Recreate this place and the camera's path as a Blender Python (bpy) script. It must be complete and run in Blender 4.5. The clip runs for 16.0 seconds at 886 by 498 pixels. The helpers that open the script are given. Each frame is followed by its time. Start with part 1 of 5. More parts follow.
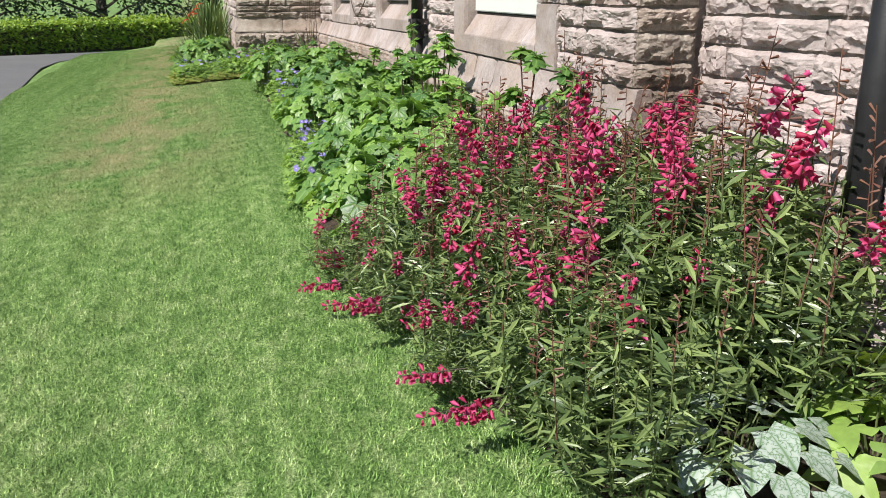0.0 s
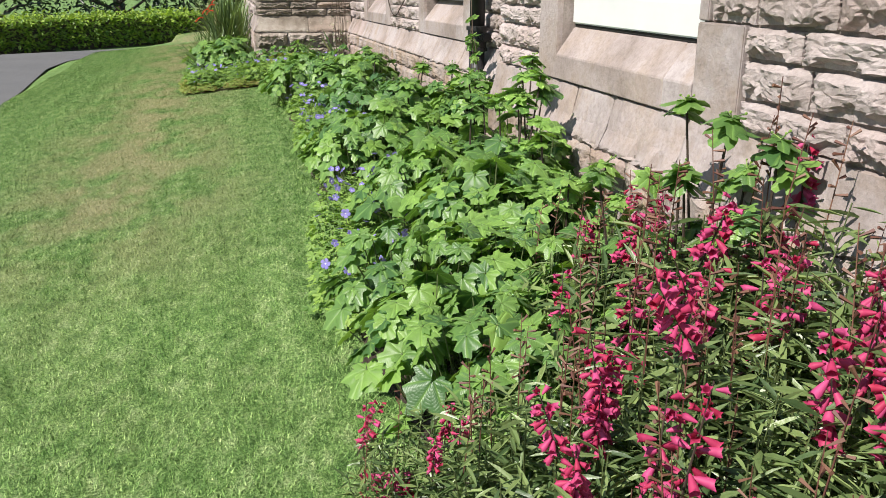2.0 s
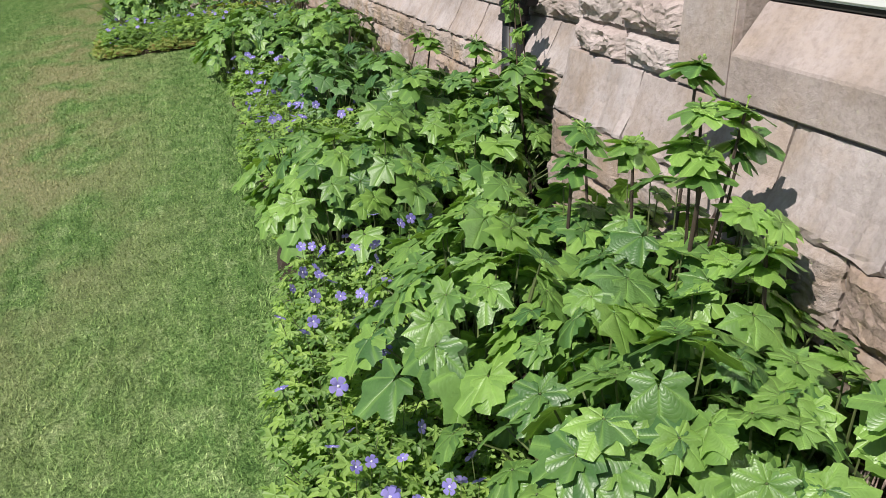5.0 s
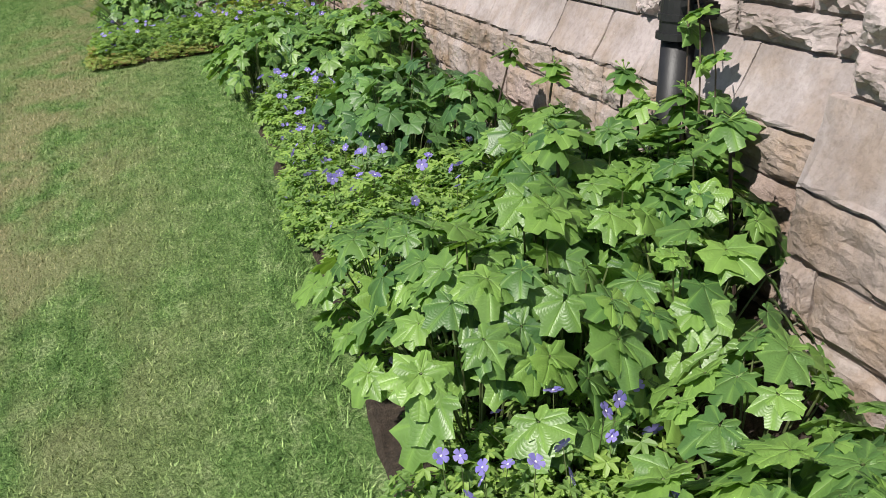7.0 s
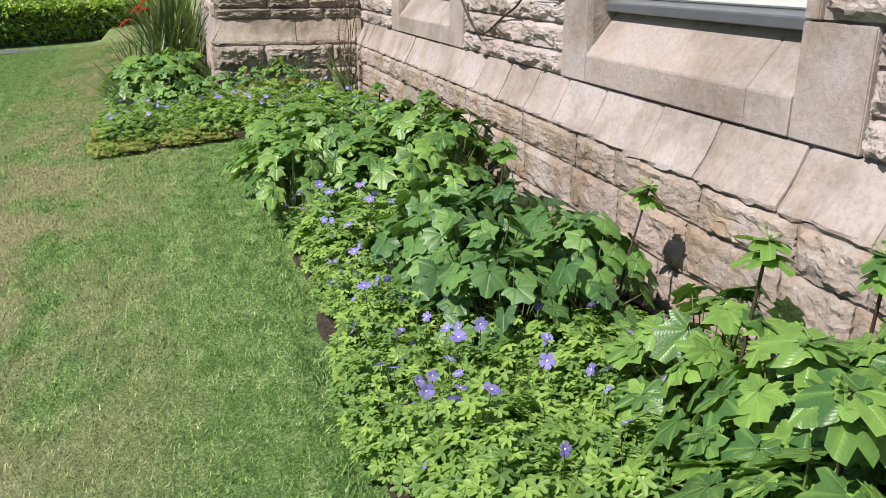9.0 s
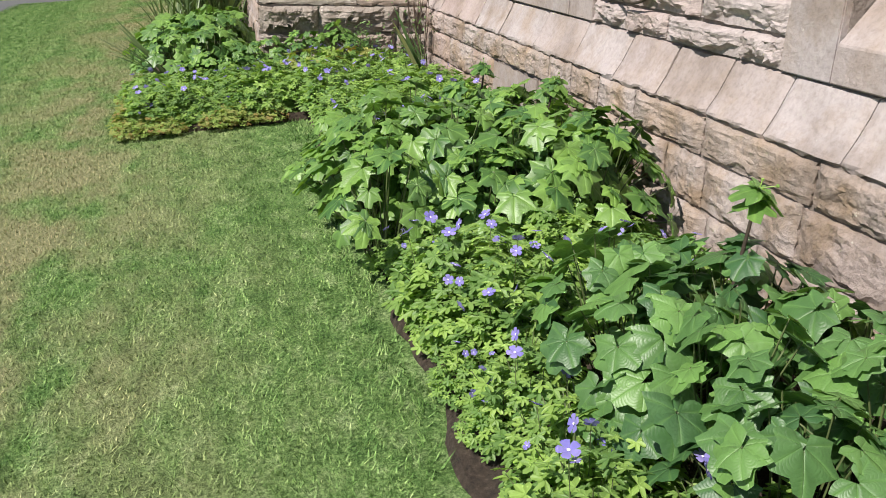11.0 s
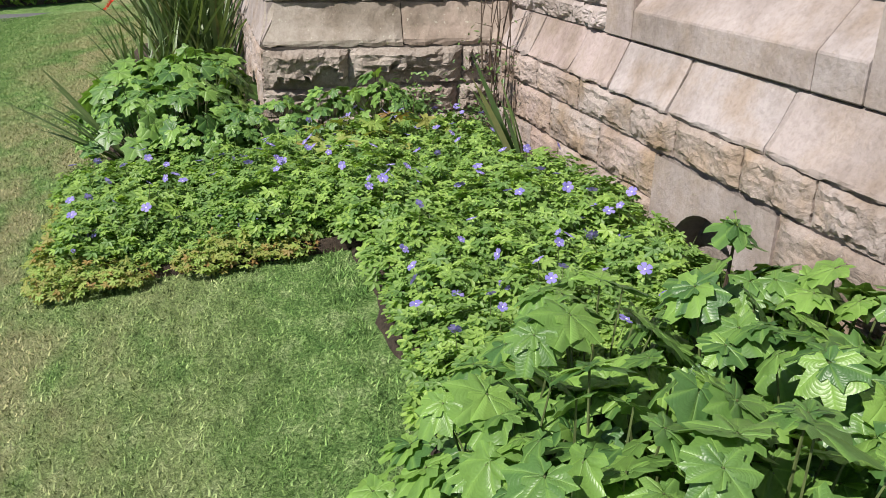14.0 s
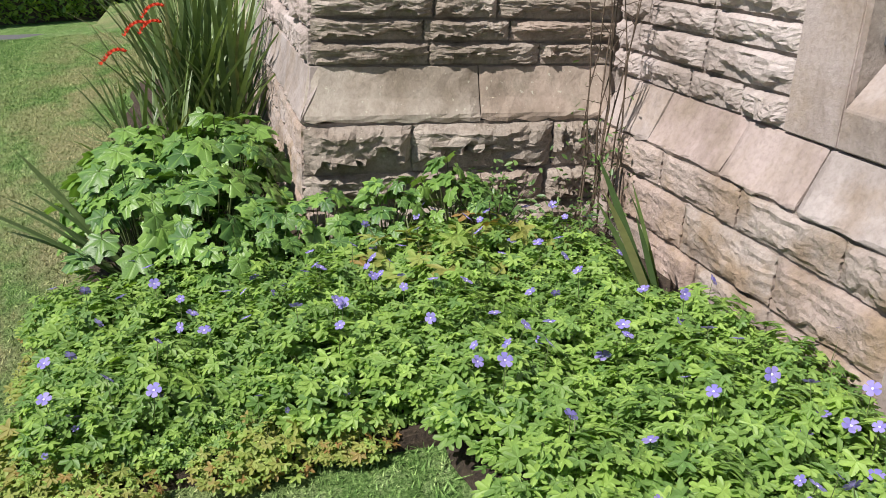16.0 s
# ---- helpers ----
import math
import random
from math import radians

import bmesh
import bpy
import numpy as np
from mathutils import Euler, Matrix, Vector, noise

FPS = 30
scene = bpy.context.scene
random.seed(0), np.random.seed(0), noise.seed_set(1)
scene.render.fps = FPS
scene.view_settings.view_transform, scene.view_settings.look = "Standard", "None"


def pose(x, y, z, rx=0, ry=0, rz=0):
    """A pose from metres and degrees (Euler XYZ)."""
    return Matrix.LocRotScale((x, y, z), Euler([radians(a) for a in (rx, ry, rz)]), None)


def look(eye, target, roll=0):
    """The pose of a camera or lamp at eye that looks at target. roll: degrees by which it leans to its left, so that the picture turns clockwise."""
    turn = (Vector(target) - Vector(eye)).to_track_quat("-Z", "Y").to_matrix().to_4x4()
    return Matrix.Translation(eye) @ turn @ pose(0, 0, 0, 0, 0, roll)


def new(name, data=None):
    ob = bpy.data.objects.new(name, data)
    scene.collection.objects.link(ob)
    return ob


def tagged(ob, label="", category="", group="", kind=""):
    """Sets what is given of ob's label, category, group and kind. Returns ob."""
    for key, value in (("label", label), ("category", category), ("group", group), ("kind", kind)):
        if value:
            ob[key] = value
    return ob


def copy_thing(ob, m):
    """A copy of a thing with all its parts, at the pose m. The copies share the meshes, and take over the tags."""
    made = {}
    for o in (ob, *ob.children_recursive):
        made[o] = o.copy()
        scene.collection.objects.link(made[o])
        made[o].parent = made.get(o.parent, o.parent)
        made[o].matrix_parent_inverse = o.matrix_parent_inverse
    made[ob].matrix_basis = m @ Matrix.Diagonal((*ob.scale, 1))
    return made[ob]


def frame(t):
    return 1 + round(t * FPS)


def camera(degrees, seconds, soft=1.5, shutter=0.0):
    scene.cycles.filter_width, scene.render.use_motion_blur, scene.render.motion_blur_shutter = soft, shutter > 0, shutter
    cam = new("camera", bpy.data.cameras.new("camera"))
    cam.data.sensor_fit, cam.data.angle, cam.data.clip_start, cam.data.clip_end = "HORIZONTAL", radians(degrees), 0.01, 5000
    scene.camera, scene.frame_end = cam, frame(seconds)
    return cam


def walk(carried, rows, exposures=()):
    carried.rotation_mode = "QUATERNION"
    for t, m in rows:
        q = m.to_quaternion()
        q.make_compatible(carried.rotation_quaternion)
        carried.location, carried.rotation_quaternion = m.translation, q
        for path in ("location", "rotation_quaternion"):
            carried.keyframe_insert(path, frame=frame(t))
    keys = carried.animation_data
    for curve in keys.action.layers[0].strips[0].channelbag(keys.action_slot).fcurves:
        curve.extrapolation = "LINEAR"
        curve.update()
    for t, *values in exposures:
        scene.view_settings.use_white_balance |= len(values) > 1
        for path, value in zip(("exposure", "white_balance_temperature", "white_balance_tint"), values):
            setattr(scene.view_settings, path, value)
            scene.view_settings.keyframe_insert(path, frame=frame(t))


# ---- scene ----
cam = camera(55.9, 16.0, soft=0.8)
PATH = [
    (0, (0.025, -0.021, 1.332), (0.555, 1.816, 0.744), 0.5),
    (0.5, (0.115, 0.377, 1.374), (0.642, 2.211, 0.775), -0.0),
    (1, (0.166, 0.772, 1.413), (0.658, 2.614, 0.81), 0.7),
    (1.5, (0.142, 1.154, 1.428), (0.596, 3.004, 0.82), 0.4),
    (2, (0.188, 1.517, 1.408), (0.658, 3.361, 0.793), 0.2),
    (2.5, (0.217, 1.855, 1.446), (0.708, 3.691, 0.823), -0.2),
    (3, (0.193, 2.224, 1.425), (0.703, 4.048, 0.783), -0.1),
    (3.2, (0.215, 2.365, 1.419), (0.729, 4.181, 0.758), -0.1),
    (5.3, (0.392, 3.597, 1.399), (0.95, 5.353, 0.62), 0.0),
    (5.5, (0.384, 3.709, 1.388), (0.944, 5.458, 0.595), -0.1),
    (6, (0.335, 4.018, 1.38), (0.906, 5.762, 0.585), 0.1),
    (6.5, (0.316, 4.32, 1.367), (0.867, 6.069, 0.567), 0.1),
    (7, (0.322, 4.598, 1.387), (0.87, 6.352, 0.596), -0.9),
    (7.5, (0.278, 4.883, 1.393), (0.841, 6.629, 0.596), 0.4),
    (8, (0.266, 5.119, 1.412), (0.862, 6.886, 0.688), 1.0),
    (8.5, (0.317, 5.344, 1.452), (0.89, 7.147, 0.806), 0.4),
    (9, (0.295, 5.611, 1.426), (0.86, 7.415, 0.773), 0.7),
    (9.2, (0.271, 5.735, 1.426), (0.84, 7.532, 0.758), 1.2),
    (11.3, (0.207, 6.998, 1.359), (0.705, 8.784, 0.608), 1.8),
    (11.5, (0.219, 7.174, 1.358), (0.695, 8.962, 0.598), 0.5),
    (12, (0.239, 7.541, 1.377), (0.674, 9.339, 0.616), -1.3),
    (12.5, (0.217, 7.925, 1.379), (0.678, 9.716, 0.617), -1.5),
    (13, (0.259, 8.226, 1.367), (0.737, 10.02, 0.624), -1.0),
    (13.5, (0.317, 8.513, 1.403), (0.812, 10.302, 0.657), 0.0),
    (14, (0.283, 8.819, 1.387), (0.804, 10.594, 0.627), 1.3),
    (14.5, (0.225, 9.085, 1.417), (0.76, 10.865, 0.678), 1.5),
    (15, (0.272, 9.367, 1.411), (0.781, 11.153, 0.667), 0.9),
    (15.5, (0.29, 9.619, 1.442), (0.835, 11.4, 0.712), 1.9),
    (16, (0.202, 9.892, 1.463), (0.745, 11.673, 0.732), 2.6),
]
walk(cam, [(t, look(eye, target, roll)) for t, eye, target, roll in PATH],
     [(0, 0.48), (3, 0.42), (5.3, 0.22), (7.5, 0.22), (8.5, 0.36), (11.5, 0.37), (13.5, 0.34), (16, 0.33)])

# ---- world and sun ----
SUN_DIR = Vector((-0.58, -0.28, 0.76)).normalized()
world = bpy.data.worlds.new("world")
scene.world = world
world.use_nodes = True
wn = world.node_tree.nodes
sky = wn.new("ShaderNodeTexSky")
sky.sky_type = "NISHITA"
sky.sun_disc = False
sky.sun_elevation = math.asin(SUN_DIR.z)
sky.sun_rotation = math.atan2(SUN_DIR.x, SUN_DIR.y)
sky.air_density, sky.dust_density, sky.ozone_density = 1.0, 0.6, 1.0
world.node_tree.links.new(sky.outputs[0], wn["Background"].inputs[0])
wn["Background"].inputs[1].default_value = 0.067
sun_data = bpy.data.lights.new("sun", "SUN")
sun_data.energy, sun_data.angle, sun_data.color = 5.0, radians(0.55), (1.0, 0.95, 0.88)
sun = new("sun", sun_data)
sun.matrix_world = look((-20, -3, 24), Vector((-20, -3, 24)) - SUN_DIR)


# ---- materials ----
def material(name):
    m = bpy.data.materials.new(name)
    m.use_nodes = True
    nt = m.node_tree
    return m, nt, nt.nodes["Principled BSDF"]


def node(nt, kind, **inputs):
    n = nt.nodes.new(kind)
    for key, value in inputs.items():
        n.inputs[key.replace("_", " ")].default_value = value
    return n


def noise_tex(nt, scale, detail=4.0, rough=0.6, coord=None):
    n = node(nt, "ShaderNodeTexNoise", Scale=scale, Detail=detail, Roughness=rough)
    if coord is None:
        coord = nt.nodes.new("ShaderNodeNewGeometry").outputs["Position"]
    nt.links.new(coord, n.inputs["Vector"])
    return n.outputs["Fac"]


def ramp(nt, fac, *stops):
    r = nt.nodes.new("ShaderNodeValToRGB")
    els = r.color_ramp.elements
    while len(els) < len(stops):
        els.new(0.5)
    for e, (pos, col) in zip(els, stops):
        e.position, e.color = pos, (*col, 1)
    nt.links.new(fac, r.inputs[0])
    return r.outputs[0]


def mix(nt, fac, a, b, how="MIX"):
    n = nt.nodes.new("ShaderNodeMix")
    n.data_type, n.blend_type = "RGBA", how
    for sock, value in ((n.inputs[0], fac), (n.inputs[6], a), (n.inputs[7], b)):
        if isinstance(value, (int, float)):
            sock.default_value = value
        elif isinstance(value, tuple):
            sock.default_value = (*value, 1)
        else:
            nt.links.new(value, sock)
    return n.outputs[2]


def maths(nt, op, a, b=0.0, clamp=False):
    n = nt.nodes.new("ShaderNodeMath")
    n.operation, n.use_clamp = op, clamp
    for sock, value in zip(n.inputs, (a, b)):
        if isinstance(value, (int, float)):
            sock.default_value = value
        else:
            nt.links.new(value, sock)
    return n.outputs[0]


def bump(nt, bsdf, height, strength, distance):
    b = node(nt, "ShaderNodeBump", Strength=strength, Distance=distance)
    nt.links.new(height, b.inputs["Height"])
    nt.links.new(b.outputs[0], bsdf.inputs["Normal"])


def stone_material(name, light, dark, stain, roughness=0.9, grain=0.5, lichen=0.67):
    """Weathered sandstone: a tone per block, cloudy stains, pores and pale lichen."""
    m, nt, bsdf = material(name)
    info = nt.nodes.new("ShaderNodeObjectInfo")
    per = ramp(nt, info.outputs["Random"], (0.0, dark), (0.35, light), (0.75, tuple(c * 1.06 for c in light)), (1.0, (light[0] * 1.02, light[1] * 0.93, light[2] * 0.9)))
    clouds = noise_tex(nt, 5.0, 6.0, 0.65)
    col = mix(nt, ramp(nt, clouds, (0.44, (0, 0, 0)), (0.66, (1, 1, 1))), per, stain)
    fine = noise_tex(nt, 60.0, 5.0, 0.7)
    col = mix(nt, 0.22 + 0.45 * grain, col, ramp(nt, fine, (0.25, (0.35, 0.33, 0.31)), (0.55, (1, 1, 1))), "MULTIPLY")
    soot = noise_tex(nt, 1.7, 5.0, 0.7)
    col = mix(nt, 1.0, col, ramp(nt, soot, (0.36, (0.70, 0.67, 0.64)), (0.56, (1.08, 1.07, 1.08))), "MULTIPLY")
    spots = noise_tex(nt, 48.0, 3.0, 0.6)
    col = mix(nt, ramp(nt, spots, (lichen, (0, 0, 0)), (lichen + 0.04, (0.5, 0.5, 0.5))), col, (0.62, 0.60, 0.50))
    nt.links.new(col, bsdf.inputs["Base Color"])
    bsdf.inputs["Roughness"].default_value = roughness
    bsdf.inputs["Specular IOR Level"].default_value = 0.25
    rough = maths(nt, "ADD", noise_tex(nt, 38.0, 8.0, 0.72), maths(nt, "MULTIPLY", noise_tex(nt, 11.0, 5.0, 0.7), 1.6))
    bump(nt, bsdf, rough, grain, 0.016)
    return m


def leaf_material(name, young, old, veins=0.0, gloss=0.45, translucent=0.3, tone=0.35, dry=None):
    """Leaves: a colour per leaf or plant, blotches, light through the blade."""
    m, nt, bsdf = material(name)
    info = nt.nodes.new("ShaderNodeObjectInfo")
    geo = nt.nodes.new("ShaderNodeNewGeometry")
    both = maths(nt, "FRACT", maths(nt, "ADD", info.outputs["Random"], geo.outputs["Random Per Island"]))
    stops = [(0.0, old), (0.55, tuple((a + b) / 2 for a, b in zip(young, old))), (0.95, young)]
    if dry:
        stops = [(0.0, dry), (0.12, old), (0.6, tuple((a + b) / 2 for a, b in zip(young, old))), (1.0, young)]
    col = ramp(nt, both, *stops)
    blotch = noise_tex(nt, 30.0, 3.0, 0.6)
    col = mix(nt, tone, col, ramp(nt, blotch, (0.3, (0.45, 0.5, 0.4)), (0.65, (1.1, 1.1, 1.0))), "MULTIPLY")
    relief = noise_tex(nt, 120.0, 2.0, 0.5)
    if veins:
        local = nt.nodes.new("ShaderNodeTexCoord")
        sep = nt.nodes.new("ShaderNodeSeparateXYZ")
        nt.links.new(local.outputs["UV"], sep.inputs[0])
        angle = maths(nt, "ARCTAN2", sep.outputs[1], maths(nt, "ADD", sep.outputs[0], 0.12))
        reach = maths(nt, "SQRT", maths(nt, "ADD", maths(nt, "MULTIPLY", sep.outputs[0], sep.outputs[0]), maths(nt, "MULTIPLY", sep.outputs[1], sep.outputs[1])))
        main = maths(nt, "ABSOLUTE", maths(nt, "SINE", maths(nt, "MULTIPLY", angle, 3.5)))
        side = maths(nt, "ABSOLUTE", maths(nt, "SINE", maths(nt, "ADD", maths(nt, "MULTIPLY", reach, 34.0), maths(nt, "MULTIPLY", main, -5.0))))
        pleat = maths(nt, "ADD", maths(nt, "MULTIPLY", maths(nt, "POWER", main, 0.5), 0.7), maths(nt, "MULTIPLY", maths(nt, "POWER", side, 0.6), 0.07))
        col = mix(nt, maths(nt, "MULTIPLY", maths(nt, "SUBTRACT", 0.42, main, True), veins * 1.6), col, tuple(min(1, c * 1.5) for c in young))
        relief = maths(nt, "ADD", pleat, maths(nt, "MULTIPLY", relief, 0.2))
    nt.links.new(col, bsdf.inputs["Base Color"])
    bsdf.inputs["Roughness"].default_value = gloss
    bsdf.inputs["Specular IOR Level"].default_value = 0.5
    bump(nt, bsdf, relief, 0.55 if veins else 0.25, 0.008 if veins else 0.003)
    if translucent:
        tr = nt.nodes.new("ShaderNodeBsdfTranslucent")
        nt.links.new(mix(nt, 1.0, col, (1.25, 1.3, 0.55), "MULTIPLY"), tr.inputs["Color"])
        ms = node(nt, "ShaderNodeMixShader", Fac=translucent)
        nt.links.new(bsdf.outputs[0], ms.inputs[1])
        nt.links.new(tr.outputs[0], ms.inputs[2])
        nt.links.new(ms.outputs[0], nt.nodes["Material Output"].inputs[0])
    return m


def plain(name, colour, roughness=0.5, metal=0.0, spread=0.15, scale=12.0, relief=0.15):
    """Paint, iron and stems: one colour with cloudy wear."""
    m, nt, bsdf = material(name)
    n = noise_tex(nt, scale, 5.0, 0.65)
    lo, hi = tuple(c * (1 - spread) for c in colour), tuple(min(1, c * (1 + spread)) for c in colour)
    nt.links.new(ramp(nt, n, (0.3, lo), (0.7, hi)), bsdf.inputs["Base Color"])
    bsdf.inputs["Roughness"].default_value = roughness
    bsdf.inputs["Metallic"].default_value = metal
    bump(nt, bsdf, noise_tex(nt, scale * 8, 4.0, 0.6), relief, 0.004)
    return m


def grass_colour(nt, island):
    """Lawn colour in plan: mown stripes along the walk, dry worn patches, clover-dark patches."""
    geo = nt.nodes.new("ShaderNodeNewGeometry")
    sep = nt.nodes.new("ShaderNodeSeparateXYZ")
    nt.links.new(geo.outputs["Position"], sep.inputs[0])
    mapped = nt.nodes.new("ShaderNodeMapping")
    mapped.inputs["Scale"].default_value = (1.0, 0.55, 0.0)
    nt.links.new(geo.outputs["Position"], mapped.inputs[0])
    big = noise_tex(nt, 2.2, 4.0, 0.65, mapped.outputs[0])
    small = noise_tex(nt, 14.0, 4.0, 0.7, mapped.outputs[0])
    col = ramp(nt, small, (0.34, (0.098, 0.20, 0.052)), (0.5, (0.172, 0.298, 0.088)), (0.66, (0.27, 0.385, 0.16)))
    fleck = noise_tex(nt, 90.0, 3.0, 0.7)
    col = mix(nt, 1.0, col, ramp(nt, fleck, (0.36, (0.46, 0.54, 0.4)), (0.5, (1.0, 1.0, 1.0)), (0.63, (1.7, 1.5, 1.7))), "MULTIPLY")
    # the worn strip that feet and mower leave
    strip = maths(nt, "SUBTRACT", 1.0, maths(nt, "MULTIPLY", maths(nt, "ABSOLUTE", maths(nt, "ADD", sep.outputs[0], 0.55)), 0.95), True)
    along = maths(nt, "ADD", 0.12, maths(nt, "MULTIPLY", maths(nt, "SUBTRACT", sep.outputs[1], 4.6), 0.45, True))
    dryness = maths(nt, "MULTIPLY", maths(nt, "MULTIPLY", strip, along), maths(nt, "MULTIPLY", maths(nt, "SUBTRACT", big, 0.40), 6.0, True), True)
    # all turf colour scaled up at the near end, down further along
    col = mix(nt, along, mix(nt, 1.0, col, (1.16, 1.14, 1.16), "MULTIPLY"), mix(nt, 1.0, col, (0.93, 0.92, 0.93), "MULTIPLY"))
    lines = nt.nodes.new("ShaderNodeMapping")
    lines.inputs["Scale"].default_value = (1.0, 0.05, 0.0)
    nt.links.new(geo.outputs["Position"], lines.inputs[0])
    col = mix(nt, 1.0, col, ramp(nt, noise_tex(nt, 6.5, 3.0, 0.6, lines.outputs[0]), (0.36, (0.86, 0.88, 0.84)), (0.62, (1.14, 1.1, 1.16))), "MULTIPLY")
    col = mix(nt, maths(nt, "MULTIPLY", dryness, maths(nt, "ADD", 0.25, fleck)), col, (0.375, 0.33, 0.195))
    lush = maths(nt, "MULTIPLY", maths(nt, "SUBTRACT", noise_tex(nt, 3.3, 3.0, 0.6), 0.53), 5.0, True)
    col = mix(nt, maths(nt, "MULTIPLY", lush, 0.3), col, (0.11, 0.235, 0.055))
    if island:
        col = mix(nt, 1.0, col, ramp(nt, geo.outputs["Random Per Island"], (0.0, (0.42, 0.48, 0.36)), (0.5, (0.95, 1.0, 0.87)), (0.82, (1.28, 1.22, 1.22)), (1.0, (1.6, 1.42, 1.5))), "MULTIPLY")
    return col


def lawn_material(name, island):
    m, nt, bsdf = material(name)
    col = grass_colour(nt, island)
    if not island:
        fine = noise_tex(nt, 190.0, 3.0, 0.7)
        col = mix(nt, 0.8, col, ramp(nt, fine, (0.3, (0.45, 0.47, 0.4)), (0.62, (1.15, 1.15, 1.1))), "MULTIPLY")
        bump(nt, bsdf, noise_tex(nt, 110.0, 5.0, 0.75), 0.9, 0.02)
    nt.links.new(col, bsdf.inputs["Base Color"])
    bsdf.inputs["Roughness"].default_value = 0.7
    bsdf.inputs["Specular IOR Level"].default_value = 0.2
    return m


def soil_material():
    m, nt, bsdf = material("soil")
    n = noise_tex(nt, 45.0, 6.0, 0.75)
    nt.links.new(ramp(nt, n, (0.3, (0.03, 0.021, 0.015)), (0.55, (0.095, 0.066, 0.046)), (0.75, (0.19, 0.14, 0.10))), bsdf.inputs["Base Color"])
    bsdf.inputs["Roughness"].default_value = 0.95
    bump(nt, bsdf, noise_tex(nt, 60.0, 8.0, 0.8), 1.0, 0.03)
    return m


def asphalt_material():
    m, nt, bsdf = material("asphalt")
    grit = noise_tex(nt, 160.0, 3.0, 0.7)
    base = mix(nt, 0.5, ramp(nt, noise_tex(nt, 1.2, 5.0, 0.6), (0.3, (0.10, 0.10, 0.105)), (0.7, (0.15, 0.148, 0.15))), ramp(nt, grit, (0.3, (0.05, 0.05, 0.055)), (0.7, (0.22, 0.22, 0.22))))
    nt.links.new(base, bsdf.inputs["Base Color"])
    bsdf.inputs["Roughness"].default_value = 0.85
    bump(nt, bsdf, grit, 0.5, 0.006)
    return m


def brunnera_material():
    """Silver heart-shaped leaves with green veins."""
    m, nt, bsdf = material("silver_leaf")
    sep = nt.nodes.new("ShaderNodeSeparateXYZ")
    nt.links.new(nt.nodes.new("ShaderNodeTexCoord").outputs["Object"], sep.inputs[0])
    angle = maths(nt, "ARCTAN2", sep.outputs[1], maths(nt, "ADD", sep.outputs[0], 0.15))
    main = maths(nt, "ABSOLUTE", maths(nt, "SINE", maths(nt, "MULTIPLY", angle, 4.2)))
    net = maths(nt, "ABSOLUTE", maths(nt, "SUBTRACT", noise_tex(nt, 70.0, 2.0, 0.5), 0.5))
    line = maths(nt, "MINIMUM", main, maths(nt, "MULTIPLY", net, 7.0))
    nt.links.new(ramp(nt, line, (0.05, (0.11, 0.19, 0.09)), (0.25, (0.26, 0.33, 0.28)), (0.8, (0.34, 0.40, 0.35))), bsdf.inputs["Base Color"])
    bsdf.inputs["Roughness"].default_value = 0.55
    return m


def petal_material(name, a, b, translucent=0.35):
    m, nt, bsdf = material(name)
    geo = nt.nodes.new("ShaderNodeNewGeometry")
    info = nt.nodes.new("ShaderNodeObjectInfo")
    f = maths(nt, "FRACT", maths(nt, "ADD", geo.outputs["Random Per Island"], info.outputs["Random"]))
    col = ramp(nt, f, (0.0, a), (1.0, b))
    nt.links.new(col, bsdf.inputs["Base Color"])
    bsdf.inputs["Roughness"].default_value = 0.6
    tr = nt.nodes.new("ShaderNodeBsdfTranslucent")
    nt.links.new(col, tr.inputs["Color"])
    ms = node(nt, "ShaderNodeMixShader", Fac=translucent)
    nt.links.new(bsdf.outputs[0], ms.inputs[1])
    nt.links.new(tr.outputs[0], ms.inputs[2])
    nt.links.new(ms.outputs[0], nt.nodes["Material Output"].inputs[0])
    return m


def glass_material():
    m, nt, bsdf = material("window_glass")
    bsdf.inputs["Base Color"].default_value = (0.9, 0.95, 0.95, 1)
    bsdf.inputs["Roughness"].default_value = 0.02
    bsdf.inputs["Transmission Weight"].default_value = 1.0
    bsdf.inputs["IOR"].default_value = 1.5
    return m


ROCK = stone_material("rock_faced_sandstone", (0.475, 0.415, 0.402), (0.415, 0.357, 0.335), (0.385, 0.325, 0.305), grain=0.55, lichen=0.74)
PLINTH = stone_material("plinth_sandstone", (0.42, 0.36, 0.335), (0.365, 0.30, 0.262), (0.35, 0.262, 0.19), grain=0.6, lichen=0.70)
ASHLAR = stone_material("dressed_sandstone", (0.392, 0.346, 0.338), (0.375, 0.318, 0.30), (0.345, 0.28, 0.24), grain=0.36, lichen=0.74)
WING_ROCK = stone_material("weathered_sandstone", (0.4, 0.35, 0.308), (0.325, 0.28, 0.24), (0.265, 0.22, 0.18), grain=0.8)
WING_ASHLAR = stone_material("weathered_dressed_sandstone", (0.40, 0.355, 0.31), (0.35, 0.307, 0.265), (0.295, 0.25, 0.205), grain=0.3, lichen=0.66)
MORTAR = stone_material("mortar", (0.320, 0.276, 0.250), (0.304, 0.264, 0.240), (0.240, 0.200, 0.175), grain=0.6, lichen=0.8)
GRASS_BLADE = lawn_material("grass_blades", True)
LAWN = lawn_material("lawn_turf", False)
SOIL = soil_material()
ASPHALT = asphalt_material()
ANEMONE = leaf_material("anemone_leaf", (0.235, 0.395, 0.088), (0.068, 0.16, 0.048), veins=0.5, gloss=0.38, translucent=0.28)
